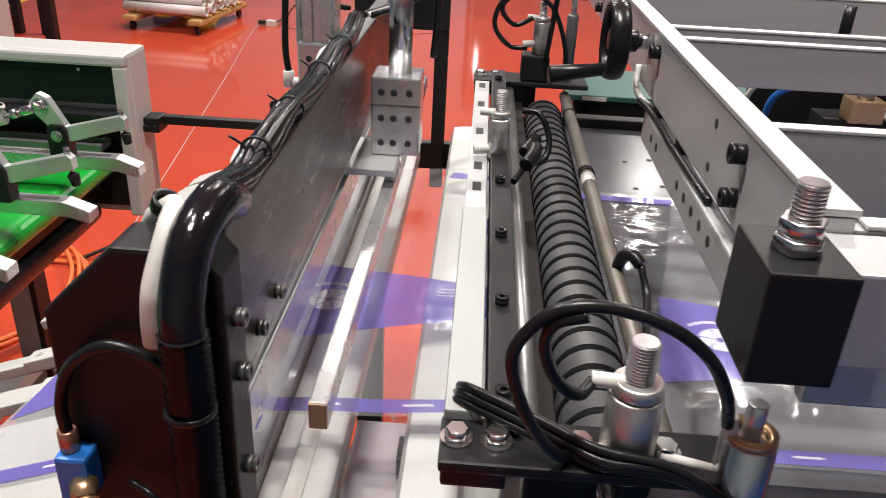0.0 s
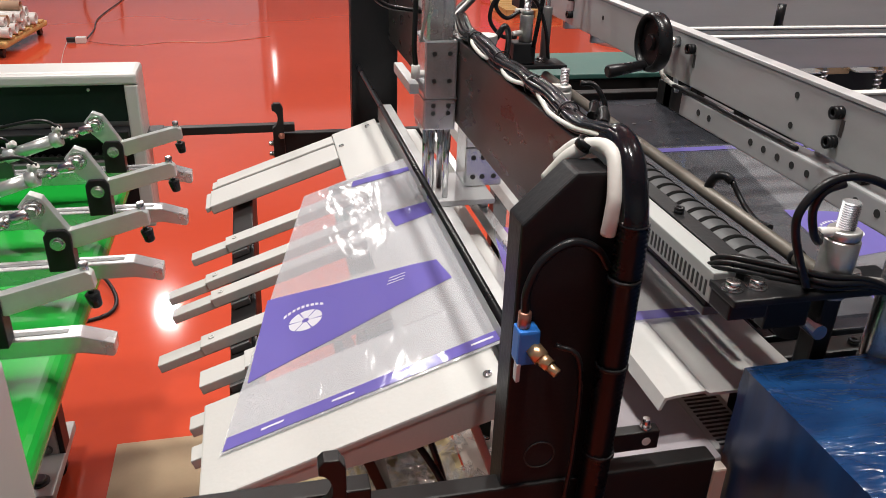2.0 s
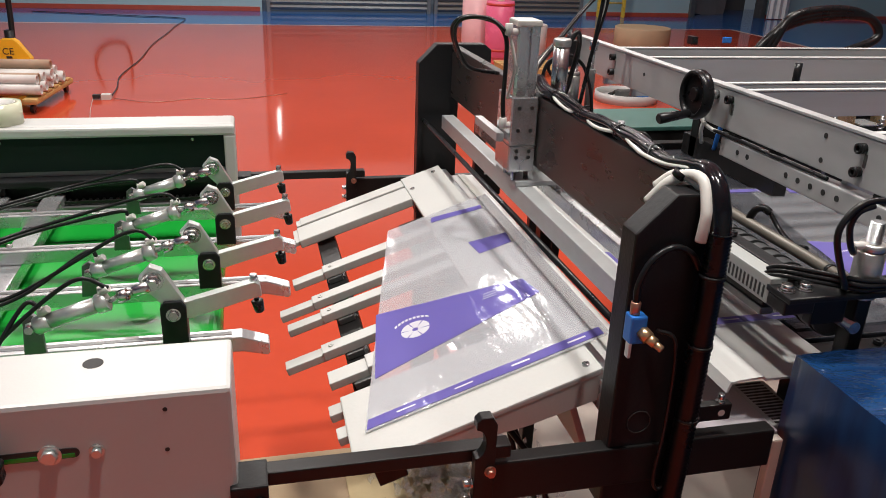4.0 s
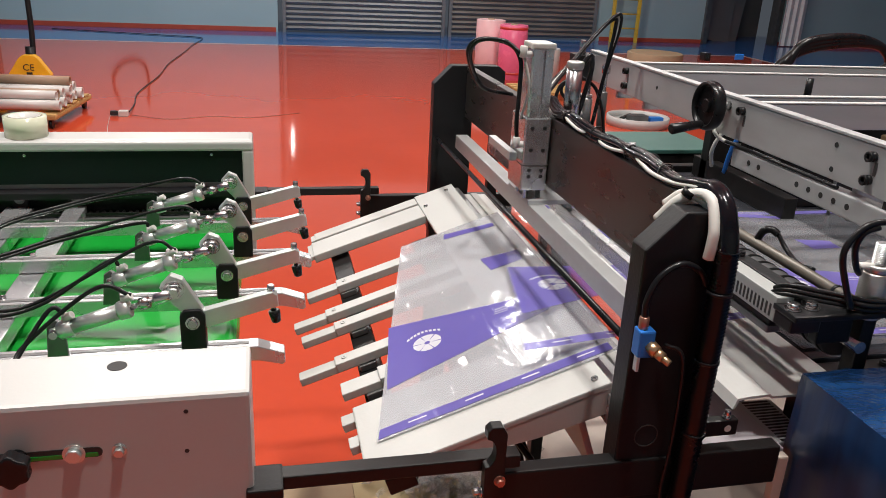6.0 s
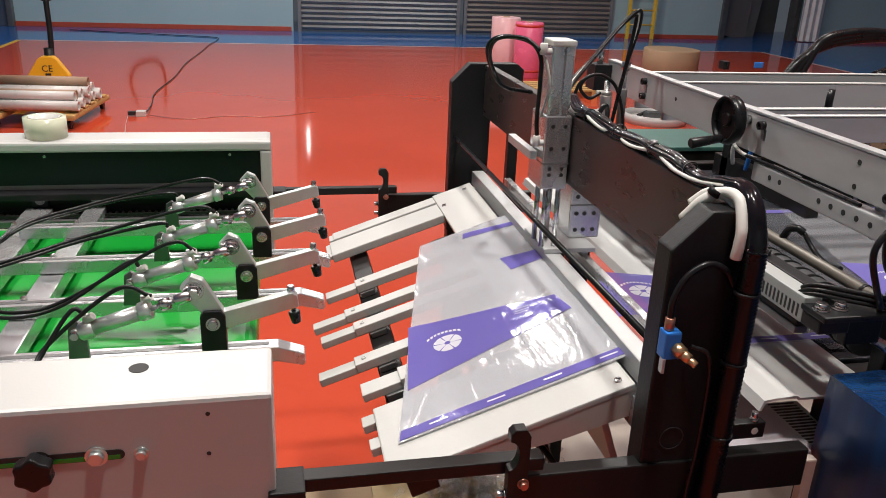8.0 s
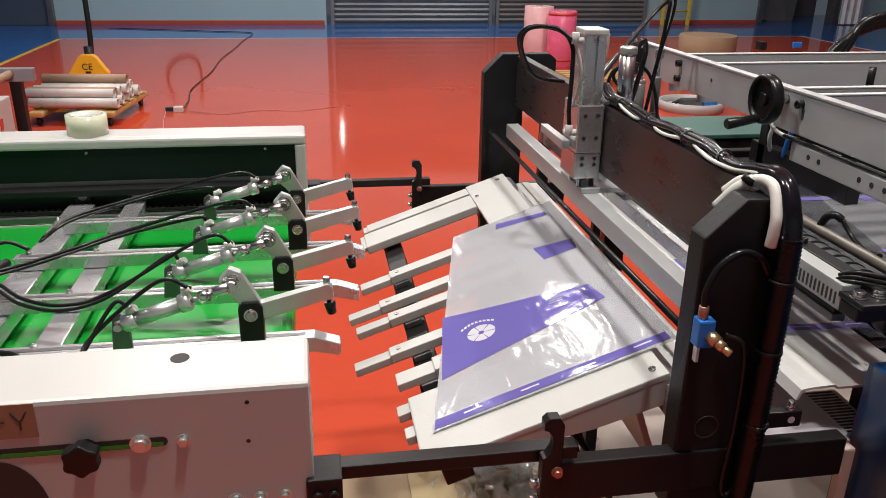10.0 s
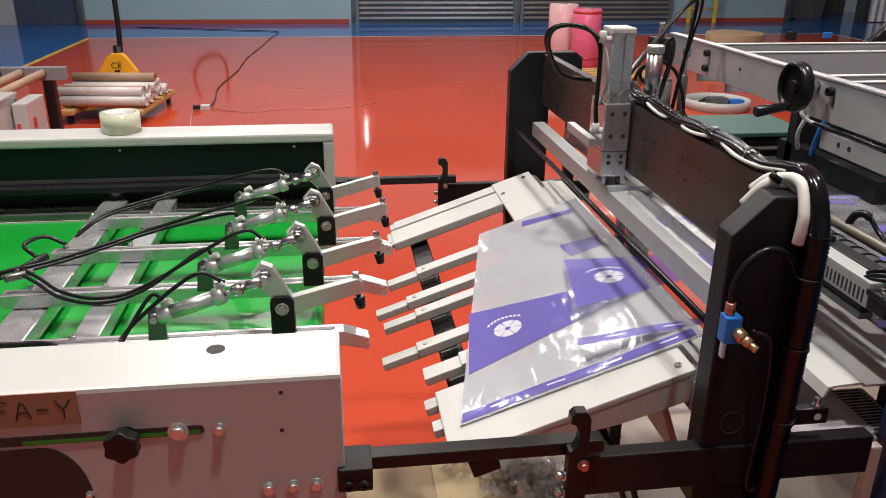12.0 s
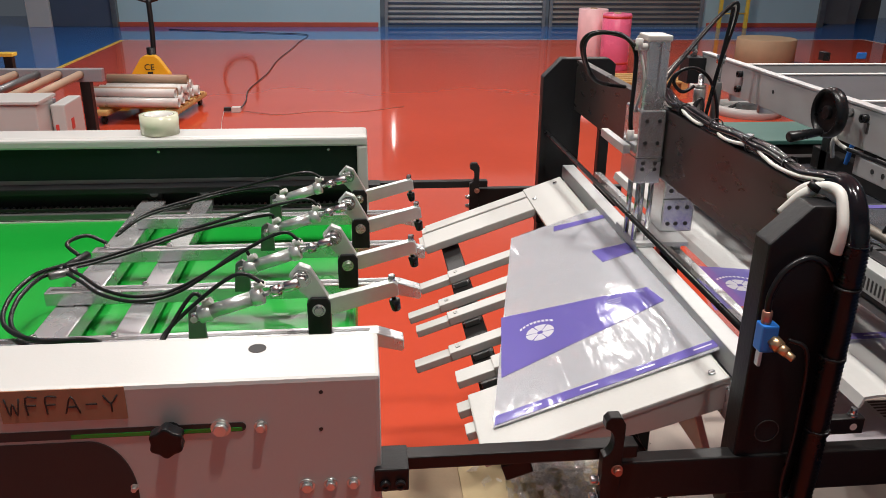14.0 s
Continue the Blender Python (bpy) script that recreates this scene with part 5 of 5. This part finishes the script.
def film_web():
    """The uncut film that lies on the bed under the frame."""
    w = thing("film_web", (1.2, 1.05, 1.057), "long creased web of clear film on the bed", "plastic film")
    bm, grid = B(), []
    nx, ny = 110, 50
    for j in range(ny + 1):
        y = 0.66 + 0.77 * j / ny
        grid.append([bm.verts.new((0.21 + 2.2 * i / nx, y, 1.0585 + 0.0012 * noise.noise(Vector((i * 0.35, j * 0.3, 4))) + 0.0006 * noise.noise(Vector((i * 1.1, j * 0.5, 9))))) for i in range(nx + 1)])
    for j in range(ny):
        for i in range(nx):
            bm.faces.new((grid[j][i], grid[j][i + 1], grid[j + 1][i + 1], grid[j + 1][i])).smooth = True
    part("sheet", bm, "film_thin", w)
    for y0, y1 in ((1.388, 1.412),):
        bm = B()
        a = [[bm.verts.new((0.21 + 2.2 * i / nx, yy, 1.0606 + 0.0006 * noise.noise(Vector((i * 0.5, 2, 4))))) for yy in (y0, y1)] for i in range(nx + 1)]
        for i in range(nx):
            bm.faces.new((a[i][0], a[i + 1][0], a[i + 1][1], a[i][1])).smooth = True
        part("printed_edge", bm, "film_print", w, "violet printed edge")


def bag_rows(k):
    """The way of bag k: along the web by one length a stroke, then down on to the stack."""
    web, top = 1.0605, 0.9040 + 0.514 * math.tan(math.radians(SLOPE))
    def at(step, back=0.0):
        # step 0 lies on the stack; steps 1, 2, 3 wait on the web
        if step <= 0:
            return pose(-0.15, -0.033, top + 0.0003 * (k + 4), 0, -SLOPE, 0)
        z = 1.064 if step == 1 else web
        step = min(step, 4)
        return pose(-0.14 + PITCH * step - back, 0, z + 0.0005 * (k % 3 if step < 4 else k), 0, 0, 0)
    out = []
    for c in range(0, CYCLES + 1):
        hit_t = FIRST + STROKE * c
        step = k - c
        t0, t1 = hit_t - 0.62, hit_t - 0.08
        a, b = step + 1, step
        if a <= 0:
            continue
        out.append((t0, at(a)))
        if b <= 0:
            out.append((t0 + 0.20, pose(0.12, 0, 1.112, 0, -5, 0)))
            out.append((t0 + 0.36, pose(-0.08, -0.01, 1.108, 0, -15, 0)))
            out.append((t1, at(b)))
        else:
            out.append((t1, at(b, 0.09 if b == 1 else 0)))
            if b == 1:
                out.append((hit_t + 0.10, at(b, 0.09)))
                out.append((hit_t + 0.34, at(b)))
    if not out:
        return [(0.0, at(0)), (14.0, at(0))]
    keep = [r for r in out if 0 <= r[0] <= 14.0]
    before = [r for r in out if r[0] < 0]
    after = [r for r in out if r[0] > 14.0]
    if before and keep and keep[0][0] > 0:
        (ta, ma), (tb, mb) = before[-1], keep[0]
        keep.insert(0, (0.0, ma.lerp(mb, (0 - ta) / (tb - ta))))
    elif keep and keep[0][0] > 0:
        keep.insert(0, (0.0, keep[0][1]))
    if not keep:
        m = before[-1][1] if before else after[0][1]
        return [(0.0, m), (14.0, m)]
    if keep[-1][0] < 14.0:
        if after:
            (ta, ma), (tb, mb) = keep[-1], after[0]
            keep.append((14.0, ma.lerp(mb, (14.0 - ta) / (tb - ta))))
        else:
            keep.append((14.0, keep[-1][1]))
    return keep


# ---- things round the machine ----
def blue_cabinet():
    c = thing("control_cabinet", (0.5, 0.05, 0), "steel cabinet wrapped in creased dark blue film", "cabinet")
    bm = box(B(), 0.070, 0.95, -0.38, 0.488, 0.02, 1.118)
    bmesh.ops.subdivide_edges(bm, edges=bm.edges, cuts=44, use_grid_fill=True)
    for v in bm.verts:
        p = v.co
        n = noise.noise(p * 11) * 0.004 + noise.noise(p * 34) * 0.002
        v.co = p + Vector((-n if p.x < 0.2 else n, n, n))
    bm.normal_update()
    for f in bm.faces:
        f.smooth = True
    top = bm.copy()
    bmesh.ops.delete(top, geom=[f for f in top.faces if f.normal.z < 0.6], context="FACES")
    bmesh.ops.delete(bm, geom=[f for f in bm.faces if f.normal.z >= 0.6], context="FACES")
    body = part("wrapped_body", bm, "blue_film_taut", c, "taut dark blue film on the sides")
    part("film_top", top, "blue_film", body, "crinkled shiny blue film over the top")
    # the pinkish tint paints the red reflection on the bare edge
    part("bare_edge", box(B(), 0.044, 0.062, 0.462, 0.478, 0.0, 0.985, 0.003), "board_beige", c, "bare cabinet edge with the red floor's reflection painted in")
    f = part("levelling_foot", rod(B(), (0.212, 0.345, 1.118), (0.212, 0.345, 1.190), 0.009), "steel", c)
    part("foot_pad", rod(B(), (0.212, 0.345, 1.190), (0.212, 0.345, 1.206), 0.022, chamfer=0.003), "rubber", f)


def under_machine():
    c = thing("cardboard_sheet", (-0.5, 1.2, 0), "large flattened brown cardboard sheet on the floor", "cardboard", "cardboard sheets on the floor")
    part("sheet", box(B(), -0.966, -0.30, 0.30, 1.893, 0.001, 0.007, 0.001), "cardboard", c)
    part("fold_line", box(B(), -0.968, -0.30, 1.10, 1.106, 0.0071, 0.0078), "cardboard_brown", c)
    c = thing("cardboard_sheet", (-0.2, 1.2, 0), "paler flattened cardboard sheet on the floor", "cardboard", "cardboard sheets on the floor")
    part("sheet", box(B(), -0.46, 0.05, 0.28, 1.84, 0.0085, 0.015, 0.001, pose(0, 0, 0, 0, 0, 0)), "cardboard_pale", c)
    c = thing("floor_board", (0.6, 1.1, 0), "pale beige board on the floor under the machine", "board")
    part("board", box(B(), 0.06, 1.7, 0.30, 2.45, 0.001, 0.008, 0.001), "board_beige", c)
    rnd = random.Random(9)
    bm = B()
    for k in range(420):
        x, y, z = rnd.gauss(-0.10, 0.11), rnd.gauss(1.62, 0.16), 0.03 + abs(rnd.gauss(0, 0.03))
        s = rnd.uniform(0.012, 0.04)
        m = pose(x, y, z, rnd.uniform(-60, 60), rnd.uniform(-60, 60), rnd.uniform(0, 360))
        vs = [bm.verts.new(m @ Vector(p)) for p in ((-s, -s * 0.5, 0), (0, -s * 0.6, s * 0.3), (s, -s * 0.4, 0), (s, s * 0.5, s * 0.2), (0, s * 0.4, -s * 0.2), (-s, s * 0.5, s * 0.2))]
        bm.faces.new((vs[0], vs[1], vs[4], vs[5]))
        bm.faces.new((vs[1], vs[2], vs[3], vs[4]))
    solo("film_scraps", bm, "scrap", "crumpled clear film offcuts heaped on the cardboard", "film scraps", kind="stuff")
    h = thing("air_line", (-1.35, 2.9, 0), "coiled orange air hose on the floor", "hose")
    pts = []
    for k in range(34):
        a = k * 0.8
        pts.append((-1.74 + (0.30 + 0.03 * math.sin(k * 1.7)) * math.cos(a), 2.5 + (0.42 + 0.05 * math.sin(k * 2.3)) * math.sin(a), 0.012 + 0.002 * k))
    part("coil", hose(B(), pts, 0.009, 8, 8), "orange_hose", h)
    part("black_hose", hose(B(), [(-1.6, 2.9, 0.01), (-1.35, 3.1, 0.06), (-1.15, 2.95, 0.05), (-1.1, 2.7, 0.01), (-1.5, 2.6, 0.01)], 0.008, 8), "rubber", h)


def pallet():
    m = pose(-2.87, 7.85, 0, 0, 0, -6)
    p = thing("film_pallet", (0, 0, 0), "yellow wooden skid carrying paper cores", "pallet")
    for x in (-0.36, 0.28):
        bm = box(B(), x, x + 0.13, -0.55, 0.55, 0.085, 0.14, 0.02)
        r = part("runner", bm, "wood", p)
        for y in (-0.48, 0.48):
            part("caster", rod(B(), (x + 0.05, y, 0.04), (x + 0.08, y, 0.04), 0.04), "rubber", r)
    for k in range(5):
        part("board", box(B(), -0.36, 0.41, -0.42 + k * 0.19, -0.30 + k * 0.19, 0.14, 0.158, 0.003), "wood", p)
    p.matrix_basis = m
    rnd = random.Random(2)
    k = 0
    for row, n, mat in ((0, 9, "core_white"), (1, 7, "core_white"), (2, 1, "core_brown")):
        for j in range(n):
            y = -0.44 + j * 0.092 + row * 0.046 + (0.32 if row == 2 else 0)
            z = 0.205 + row * 0.078
            mt = "core_brown" if (mat == "core_brown" or rnd.random() < 0.18) else "core_white"
            dx = rnd.uniform(-0.03, 0.03)
            bm = ring(B(), (-0.40 + dx, 0, 0), (0.40 + dx, 0, 0), 0.045, 0.036, 20)
            c = solo("paper_core", bm, mt, "white wound paper core lying on the skid" if mt == "core_white" else "brown cardboard core lying on the stack", "paper core", "cores on the skid")
            c.matrix_basis = m @ pose(0, y, z)


def pallet_jack():
    j = thing("pallet_jack", (-3.24, 9.5, 0), "yellow hand pallet jack with a black handle", "pallet jack")
    bm = B()
    prism(bm, [(-3.46, 0.10), (-3.02, 0.10), (-3.02, 0.16), (-3.14, 0.34), (-3.18, 0.37), (-3.30, 0.37), (-3.34, 0.34), (-3.46, 0.16)], "y", 9.42, 9.54, 0.01)
    body = part("body", bm, "jack_yellow", j)
    bar = B()
    box(bar, -3.27, -3.21, 9.417, 9.4205, 0.16, 0.185)
    part("badge", bar, "ink_and_hole_shade", body)
    cu = bpy.data.curves.new("mark", "FONT")
    cu.body, cu.size, cu.extrude = "CE", 0.10, 0.001
    ob = new("mark", cu)
    me = bpy.data.meshes.new_from_object(ob)
    bpy.data.objects.remove(ob)
    me.materials.append(M["ink_and_hole_shade"])
    txt = new("mark", me)
    txt.parent = body
    txt.matrix_basis = Matrix.Translation(Vector((-3.305, 9.4175, 0.205)) - place_of(body)) @ pose(0, 0, 0, 90, 0, 0)
    for x in (-3.42, -3.16):
        part("fork", box(B(), x, x + 0.15, 8.45, 9.42, 0.05, 0.085, 0.01), "jack_yellow", j)
    part("steer_wheel", rod(B(), (-3.32, 9.6, 0.09), (-3.16, 9.6, 0.09), 0.09), "rubber", j)
    part("pump", rod(B(), (-3.24, 9.56, 0.1), (-3.24, 9.56, 0.45), 0.05), "black_paint", j)
    part("handle", hose(B(), [(-3.22, 9.56, 0.25), (-3.21, 9.6, 0.6), (-3.22, 9.64, 1.0)], 0.03, 10), "black_paint", j)
    bm = hose(B(), [(-3.22, 9.64, 0.96), (-3.44, 9.64, 1.04), (-3.48, 9.65, 1.17), (-3.23, 9.66, 1.21), (-2.98, 9.65, 1.17), (-3.02, 9.64, 1.04), (-3.22, 9.64, 0.96)], 0.016, 8)
    part("grip", bm, "rubber", j)


def floor_items():
    s = thing("floor_socket", (-2.03, 8.0, 0), "small grey socket box lying on the floor", "socket")
    part("box", box(B(), -2.09, -2.00, 7.88, 7.96, 0, 0.055, 0.006), "core_white", s)
    part("plug", box(B(), -2.17, -2.10, 7.90, 7.95, 0.01, 0.05, 0.006), "ink_and_hole_shade", s)
    part("cord", hose(B(), [(-2.0, 7.98, 0.03), (-2.02, 8.5, 0.01), (-2.07, 9.2, 0.01), (-1.98, 10.4, 0.01), (-1.96, 11.6, 0.01), (-1.85, 12.9, 0.01), (-1.79, 13.85, 0.01), (-1.70, 14.6, 0.01), (-1.80, 15.0, 0.01), (-2.6, 15.25, 0.01), (-4.4, 15.8, 0.01)], 0.0065, 8), "rubber", s)
    part("cord", hose(B(), [(-1.98, 7.92, 0.01), (-1.6, 7.75, 0.005), (-1.2, 7.9, 0.005), (-0.8, 7.85, 0.005), (-0.3, 8.1, 0.005)], 0.003, 6), "copper", s)
    part("cord", hose(B(), [(-2.17, 7.92, 0.01), (-2.1, 7.3, 0.005), (-1.9, 6.0, 0.005), (-1.7, 4.6, 0.005), (-1.5, 3.2, 0.005)], 0.003, 6), "line_pale", s)
    w = thing("wall_cable", (-3.2, 16.35, 0.5), "black cable loop hanging on the wall", "cable")
    part("cable", hose(B(), [(-3.42, 16.37, 1.5), (-3.52, 16.36, 1.05), (-3.38, 16.36, 0.74), (-3.12, 16.36, 0.62), (-2.92, 16.36, 0.70), (-2.86, 16.36, 1.0), (-2.90, 16.37, 1.5)], 0.025, 8), "rubber", w)
    # standing rolls of printed film
    for i, (x, y, r, h, mat, lab) in enumerate(((2.83, 10.72, 0.20, 0.76, "pink_film", "tall pink printed film roll standing on the floor"), (2.60, 11.12, 0.21, 0.79, "pink_pale", "tall pale pink film roll standing on the floor"), (3.45, 11.0, 0.2, 0.42, "core_white", "cream film roll standing on the floor"))):
        t = thing("film_roll", (x, y, 0), lab, "film roll", "film rolls on the floor")
        part("wound_film", rod(B(), (x, y, 0), (x, y, h), r, sides=36, chamfer=0.006), mat, t)
        part("core", ring(B(), (x, y, h - 0.05), (x, y, h + 0.012), 0.05, 0.04), "core_brown", t)
        if mat == "pink_film":
            for z in (0.08, 0.70):
                part("print_band", ring(B(), (x, y, z), (x, y, z + 0.035), r + 0.002, r - 0.002, 36), "red_label", t)
    t = thing("flat_roll", (5.36, 11.3, 0), "flat cream film roll lying on the floor", "film roll")
    part("wound_film", rod(B(), (5.36, 11.3, 0), (5.36, 11.3, 0.36), 0.43, sides=40, chamfer=0.01), "cardboard", t)
    t = thing("white_tub", (3.33, 7.58, 0), "round white shallow tub with tools in it", "tub")
    bm = ring(B(), (3.33, 7.58, 0), (3.33, 7.58, 0.10), 0.34, 0.32, 40)
    rod(bm, (3.33, 7.58, 0.0), (3.33, 7.58, 0.03), 0.33, sides=40)
    part("tub", bm, "white_paint", t)
    part("tool", box(B(), 3.20, 3.40, 7.46, 7.60, 0.031, 0.12, 0.01), "steel_dark", t)
    part("tool", box(B(), 3.42, 3.58, 7.46, 7.55, 0.031, 0.10, 0.01), "blue_plastic", t)
    part("tool", rod(B(), (3.15, 7.62, 0.06), (3.30, 7.72, 0.08), 0.02), "ink_and_hole_shade", t)
    t = thing("wooden_pallet", (2.8, 9.3, 0), "small wooden pallet on the red floor", "pallet")
    for k in range(5):
        part("board", box(B(), 2.45, 3.25, 9.0 + k * 0.15, 9.1 + k * 0.15, 0.08, 0.10, 0.003), "wood", t)
    for x in (2.46, 2.82, 3.16):
        part("runner", box(B(), x, x + 0.08, 9.0, 9.7, 0.0, 0.08, 0.003), "wood", t)
    # clear tape roll on the far panel
    t = thing("tape_roll", (-1.316, 1.80, 1.1866), "clear packing tape roll lying on the panel", "tape roll")
    part("tape", ring(B(), (-1.316, 1.80, 1.1866), (-1.316, 1.80, 1.240), 0.052, 0.038, 36), "tape_clear", t)
    part("core", ring(B(), (-1.316, 1.80, 1.1866), (-1.316, 1.80, 1.240), 0.0385, 0.036, 36), "core_white", t)
    # neighbouring machine
    n = thing("neighbour_machine", (-3.6, 5.3, 0), "low white and violet machine frame with rollers", "machine")
    part("cabinet", box(B(), -4.9, -2.80, 4.75, 5.05, 0.25, 0.70, 0.01), "white_paint", n)
    part("cabinet_top", box(B(), -4.9, -2.78, 4.74, 5.06, 0.7, 0.72, 0.004), "white_paint", n)
    part("end_panel", box(B(), -2.79, -2.70, 4.95, 5.30, 0.36, 0.66, 0.01), "white_paint", n)
    part("warning_label", box(B(), -2.7, -2.696, 5.04, 5.09, 0.48, 0.55), "red_label", n, "small red warning label")
    part("warning_label", box(B(), -2.77, -2.75, 4.945, 4.9495, 0.46, 0.53), "red_label", n, "small red warning label")
    part("rail", box(B(), -4.9, -2.82, 5.10, 5.16, 0.58, 0.67, 0.005), "purple_metal", n)
    for k in range(12):
        part("roller", rod(B(), (-4.8 + k * 0.165, 5.16, 0.66), (-4.8 + k * 0.165, 6.2, 0.66), 0.03), "core_brown" if k % 3 else "steel_dark", n)
    for x in (-4.7, -3.0):
        part("leg", box(B(), x, x + 0.08, 4.85, 4.93, -0.664, 0.25, 0.005), "black_frame", n)
        part("leg", box(B(), x, x + 0.08, 6.2, 6.28, -0.664, 0.6, 0.005), "black_frame", n)
    part("rail", box(B(), -4.9, -2.82, 6.2, 6.28, 0.60, 0.70, 0.005), "purple_metal", n)
    # set the machine at its true size and place
    n.location = Vector((-0.724, -0.477, 1.708)) * 0.28 + n.location * 0.72
    n.scale = (0.72, 0.72, 0.72)
    s = thing("black_stand", (-3.9, 7.0, 0), "black steel stand on the floor", "stand")
    for x in (-4.1, -3.85):
        part("post", box(B(), x, x + 0.07, 6.95, 7.02, 0, 0.7, 0.005), "black_frame", s)
    part("yellow_band", box(B(), -4.12, -3.76, 6.93, 7.04, 0.7, 0.73, 0.004), "line_yellow", s)
    # black hoses over the lifting frame
    h = thing("air_hose_bundle", (1.0, 2.3, 1.3), "thick black air hoses arching over the machine", "hose")
    for k in range(3):
        part("hose", hose(B(), [(1.34 + 0.03 * k, 2.6, 1.15), (1.40 + 0.03 * k, 2.6, 1.28 + 0.01 * k), (1.55, 2.62, 1.37 + 0.015 * k), (1.8, 2.65, 1.40 + 0.012 * k), (2.0, 2.7, 1.38), (2.05, 2.7, 1.30), (1.85, 2.66, 1.24)], 0.02, 10), "rubber", h)
    part("stand", box(B(), 1.28, 2.3, 2.55, 2.75, 0, 1.2, 0.01), "steel_dark", h)


conveyor()
for arm in ARMS:
    lift_arm(*arm)
belt_frame()
finger_table()
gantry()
head = sealing_head()
tie_bars()
feed_tray()
roller_unit()
press_cylinder(0.175, 0.505, 1.199, 1.318, 0.021, [
    [(0.136, 0.497, 1.217), (0.118, 0.478, 1.232), (0.096, 0.47, 1.265), (0.080, 0.47, 1.305), (0.081, 0.47, 1.33), (0.10, 0.47, 1.355), (0.125, 0.47, 1.363), (0.155, 0.47, 1.360), (0.187, 0.47, 1.347), (0.211, 0.47, 1.327), (0.228, 0.475, 1.297), (0.238, 0.485, 1.265)],
    [(0.142, 0.505, 1.280), (0.130, 0.49, 1.278), (0.112, 0.48, 1.296), (0.100, 0.475, 1.325), (0.104, 0.47, 1.348), (0.125, 0.468, 1.357)]])
press_cylinder(0.078, 1.158, 1.19, 1.298, 0.016, [[(0.11, 1.158, 1.27), (0.135, 1.15, 1.268), (0.15, 1.13, 1.24), (0.145, 1.11, 1.215), (0.12, 1.09, 1.21), (0.10, 1.05, 1.20)]])
press_cylinder(0.160, 1.63, 1.2505, 1.351, 0.016, [
    [(0.134, 1.62, 1.262), (0.10, 1.62, 1.264), (0.072, 1.62, 1.290), (0.066, 1.62, 1.317), (0.079, 1.62, 1.350), (0.108, 1.62, 1.367), (0.140, 1.62, 1.367), (0.175, 1.62, 1.344), (0.195, 1.62, 1.308), (0.209, 1.62, 1.265), (0.218, 1.62, 1.21)],
    [(0.140, 1.625, 1.320), (0.108, 1.62, 1.306), (0.084, 1.62, 1.323), (0.080, 1.62, 1.342), (0.095, 1.62, 1.362)]])
rear = thing("press_cylinder", (0.222, 1.66, 1.198), "slim steel air cylinder behind the roller", "air cylinder", "air cylinders of the feed roller")
part("barrel", rod(B(), (0.222, 1.66, 1.198), (0.222, 1.66, 1.325), 0.0115, sides=24, chamfer=0.002), "steel_dark", rear)
part("neck", rod(B(), (0.222, 1.66, 1.325), (0.222, 1.66, 1.375), 0.006, chamfer=0.001), "alu_bright", rear)
part("cap", rod(B(), (0.222, 1.66, 1.375), (0.222, 1.66, 1.40), 0.012, chamfer=0.002), "steel", rear)
tall = thing("press_cylinder", (0.258, 0.49, 0.9), "tall polished air cylinder with an open top", "air cylinder", "air cylinders of the feed roller")
part("barrel", rod(B(), (0.258, 0.49, 0.95), (0.258, 0.49, 1.252), 0.0205, sides=32, chamfer=0.002), "steel", tall)
part("top_rim", ring(B(), (0.258, 0.49, 1.2521), (0.258, 0.49, 1.257), 0.0195, 0.013, 32), "brass", tall, "dull brass rim")
part("rod_end", rod(B(), (0.258, 0.49, 1.2521), (0.258, 0.49, 1.282), 0.0075, chamfer=0.001), "alu_bright", tall)
part("fitting", rod(B(), (0.243, 0.488, 1.2525), (0.240, 0.486, 1.272), 0.005, chamfer=0.001), "core_white", tall)
part("side_fitting", rod(B(), (0.20, 0.50, 1.22), (0.238, 0.495, 1.215), 0.004), "core_white", tall)
part("foot", box(B(), 0.23, 0.286, 0.46, 0.52, 0.88, 0.95, 0.003), "black_frame", tall)
for ob in scene.objects:
    if ob.parent is None and ob.name.split(".")[0] in ("feed_roller_unit", "press_cylinder") and not (ob.name.startswith("press") and ob.location.y < 0.6):
        ob.location.z += FEED_RISE
bed()
frame_up = upper_frame()
film_web()
seal_springs()
blue_cabinet()
under_machine()
pallet()
pallet_jack()
floor_items()
bags = [(k, bag(k + 20)) for k in range(-3, CYCLES + 3)]


def motions():
    drop = 0.11
    rows, lifts = [], []
    for c in range(-1, CYCLES + 1):
        t = FIRST + STROKE * c
        rows += [(t - 0.09, 0.0), (t + 0.03, -drop), (t + 0.34, -drop), (t + 0.46, 0.0)]
        lifts += [(t - 0.14, 0.022), (t + 0.04, -0.012), (t + 0.10, -0.015), (t + 0.45, -0.011), (t + 0.62, 0.003), (t + 0.82, 0.020)]
    def span(list_):
        out = []
        for (ta, a), (tb, b) in zip(list_, list_[1:]):
            if ta < 0 < tb:
                out.append((0.0, a + (b - a) * (0 - ta) / (tb - ta)))
            if 0 <= ta <= 14:
                out.append((ta, a))
            if ta < 14 < tb:
                out.append((14.0, a + (b - a) * (14 - ta) / (tb - ta)))
        return out
    walk(head, [(t, pose(0.006, 0, z + 0.010)) for t, z in span(rows)])
    walk(frame_up, [(t, pose(0, 0, z + 0.008)) for t, z in span(lifts)])
    for k, ob in bags:
        walk(ob, bag_rows(k))


motions()
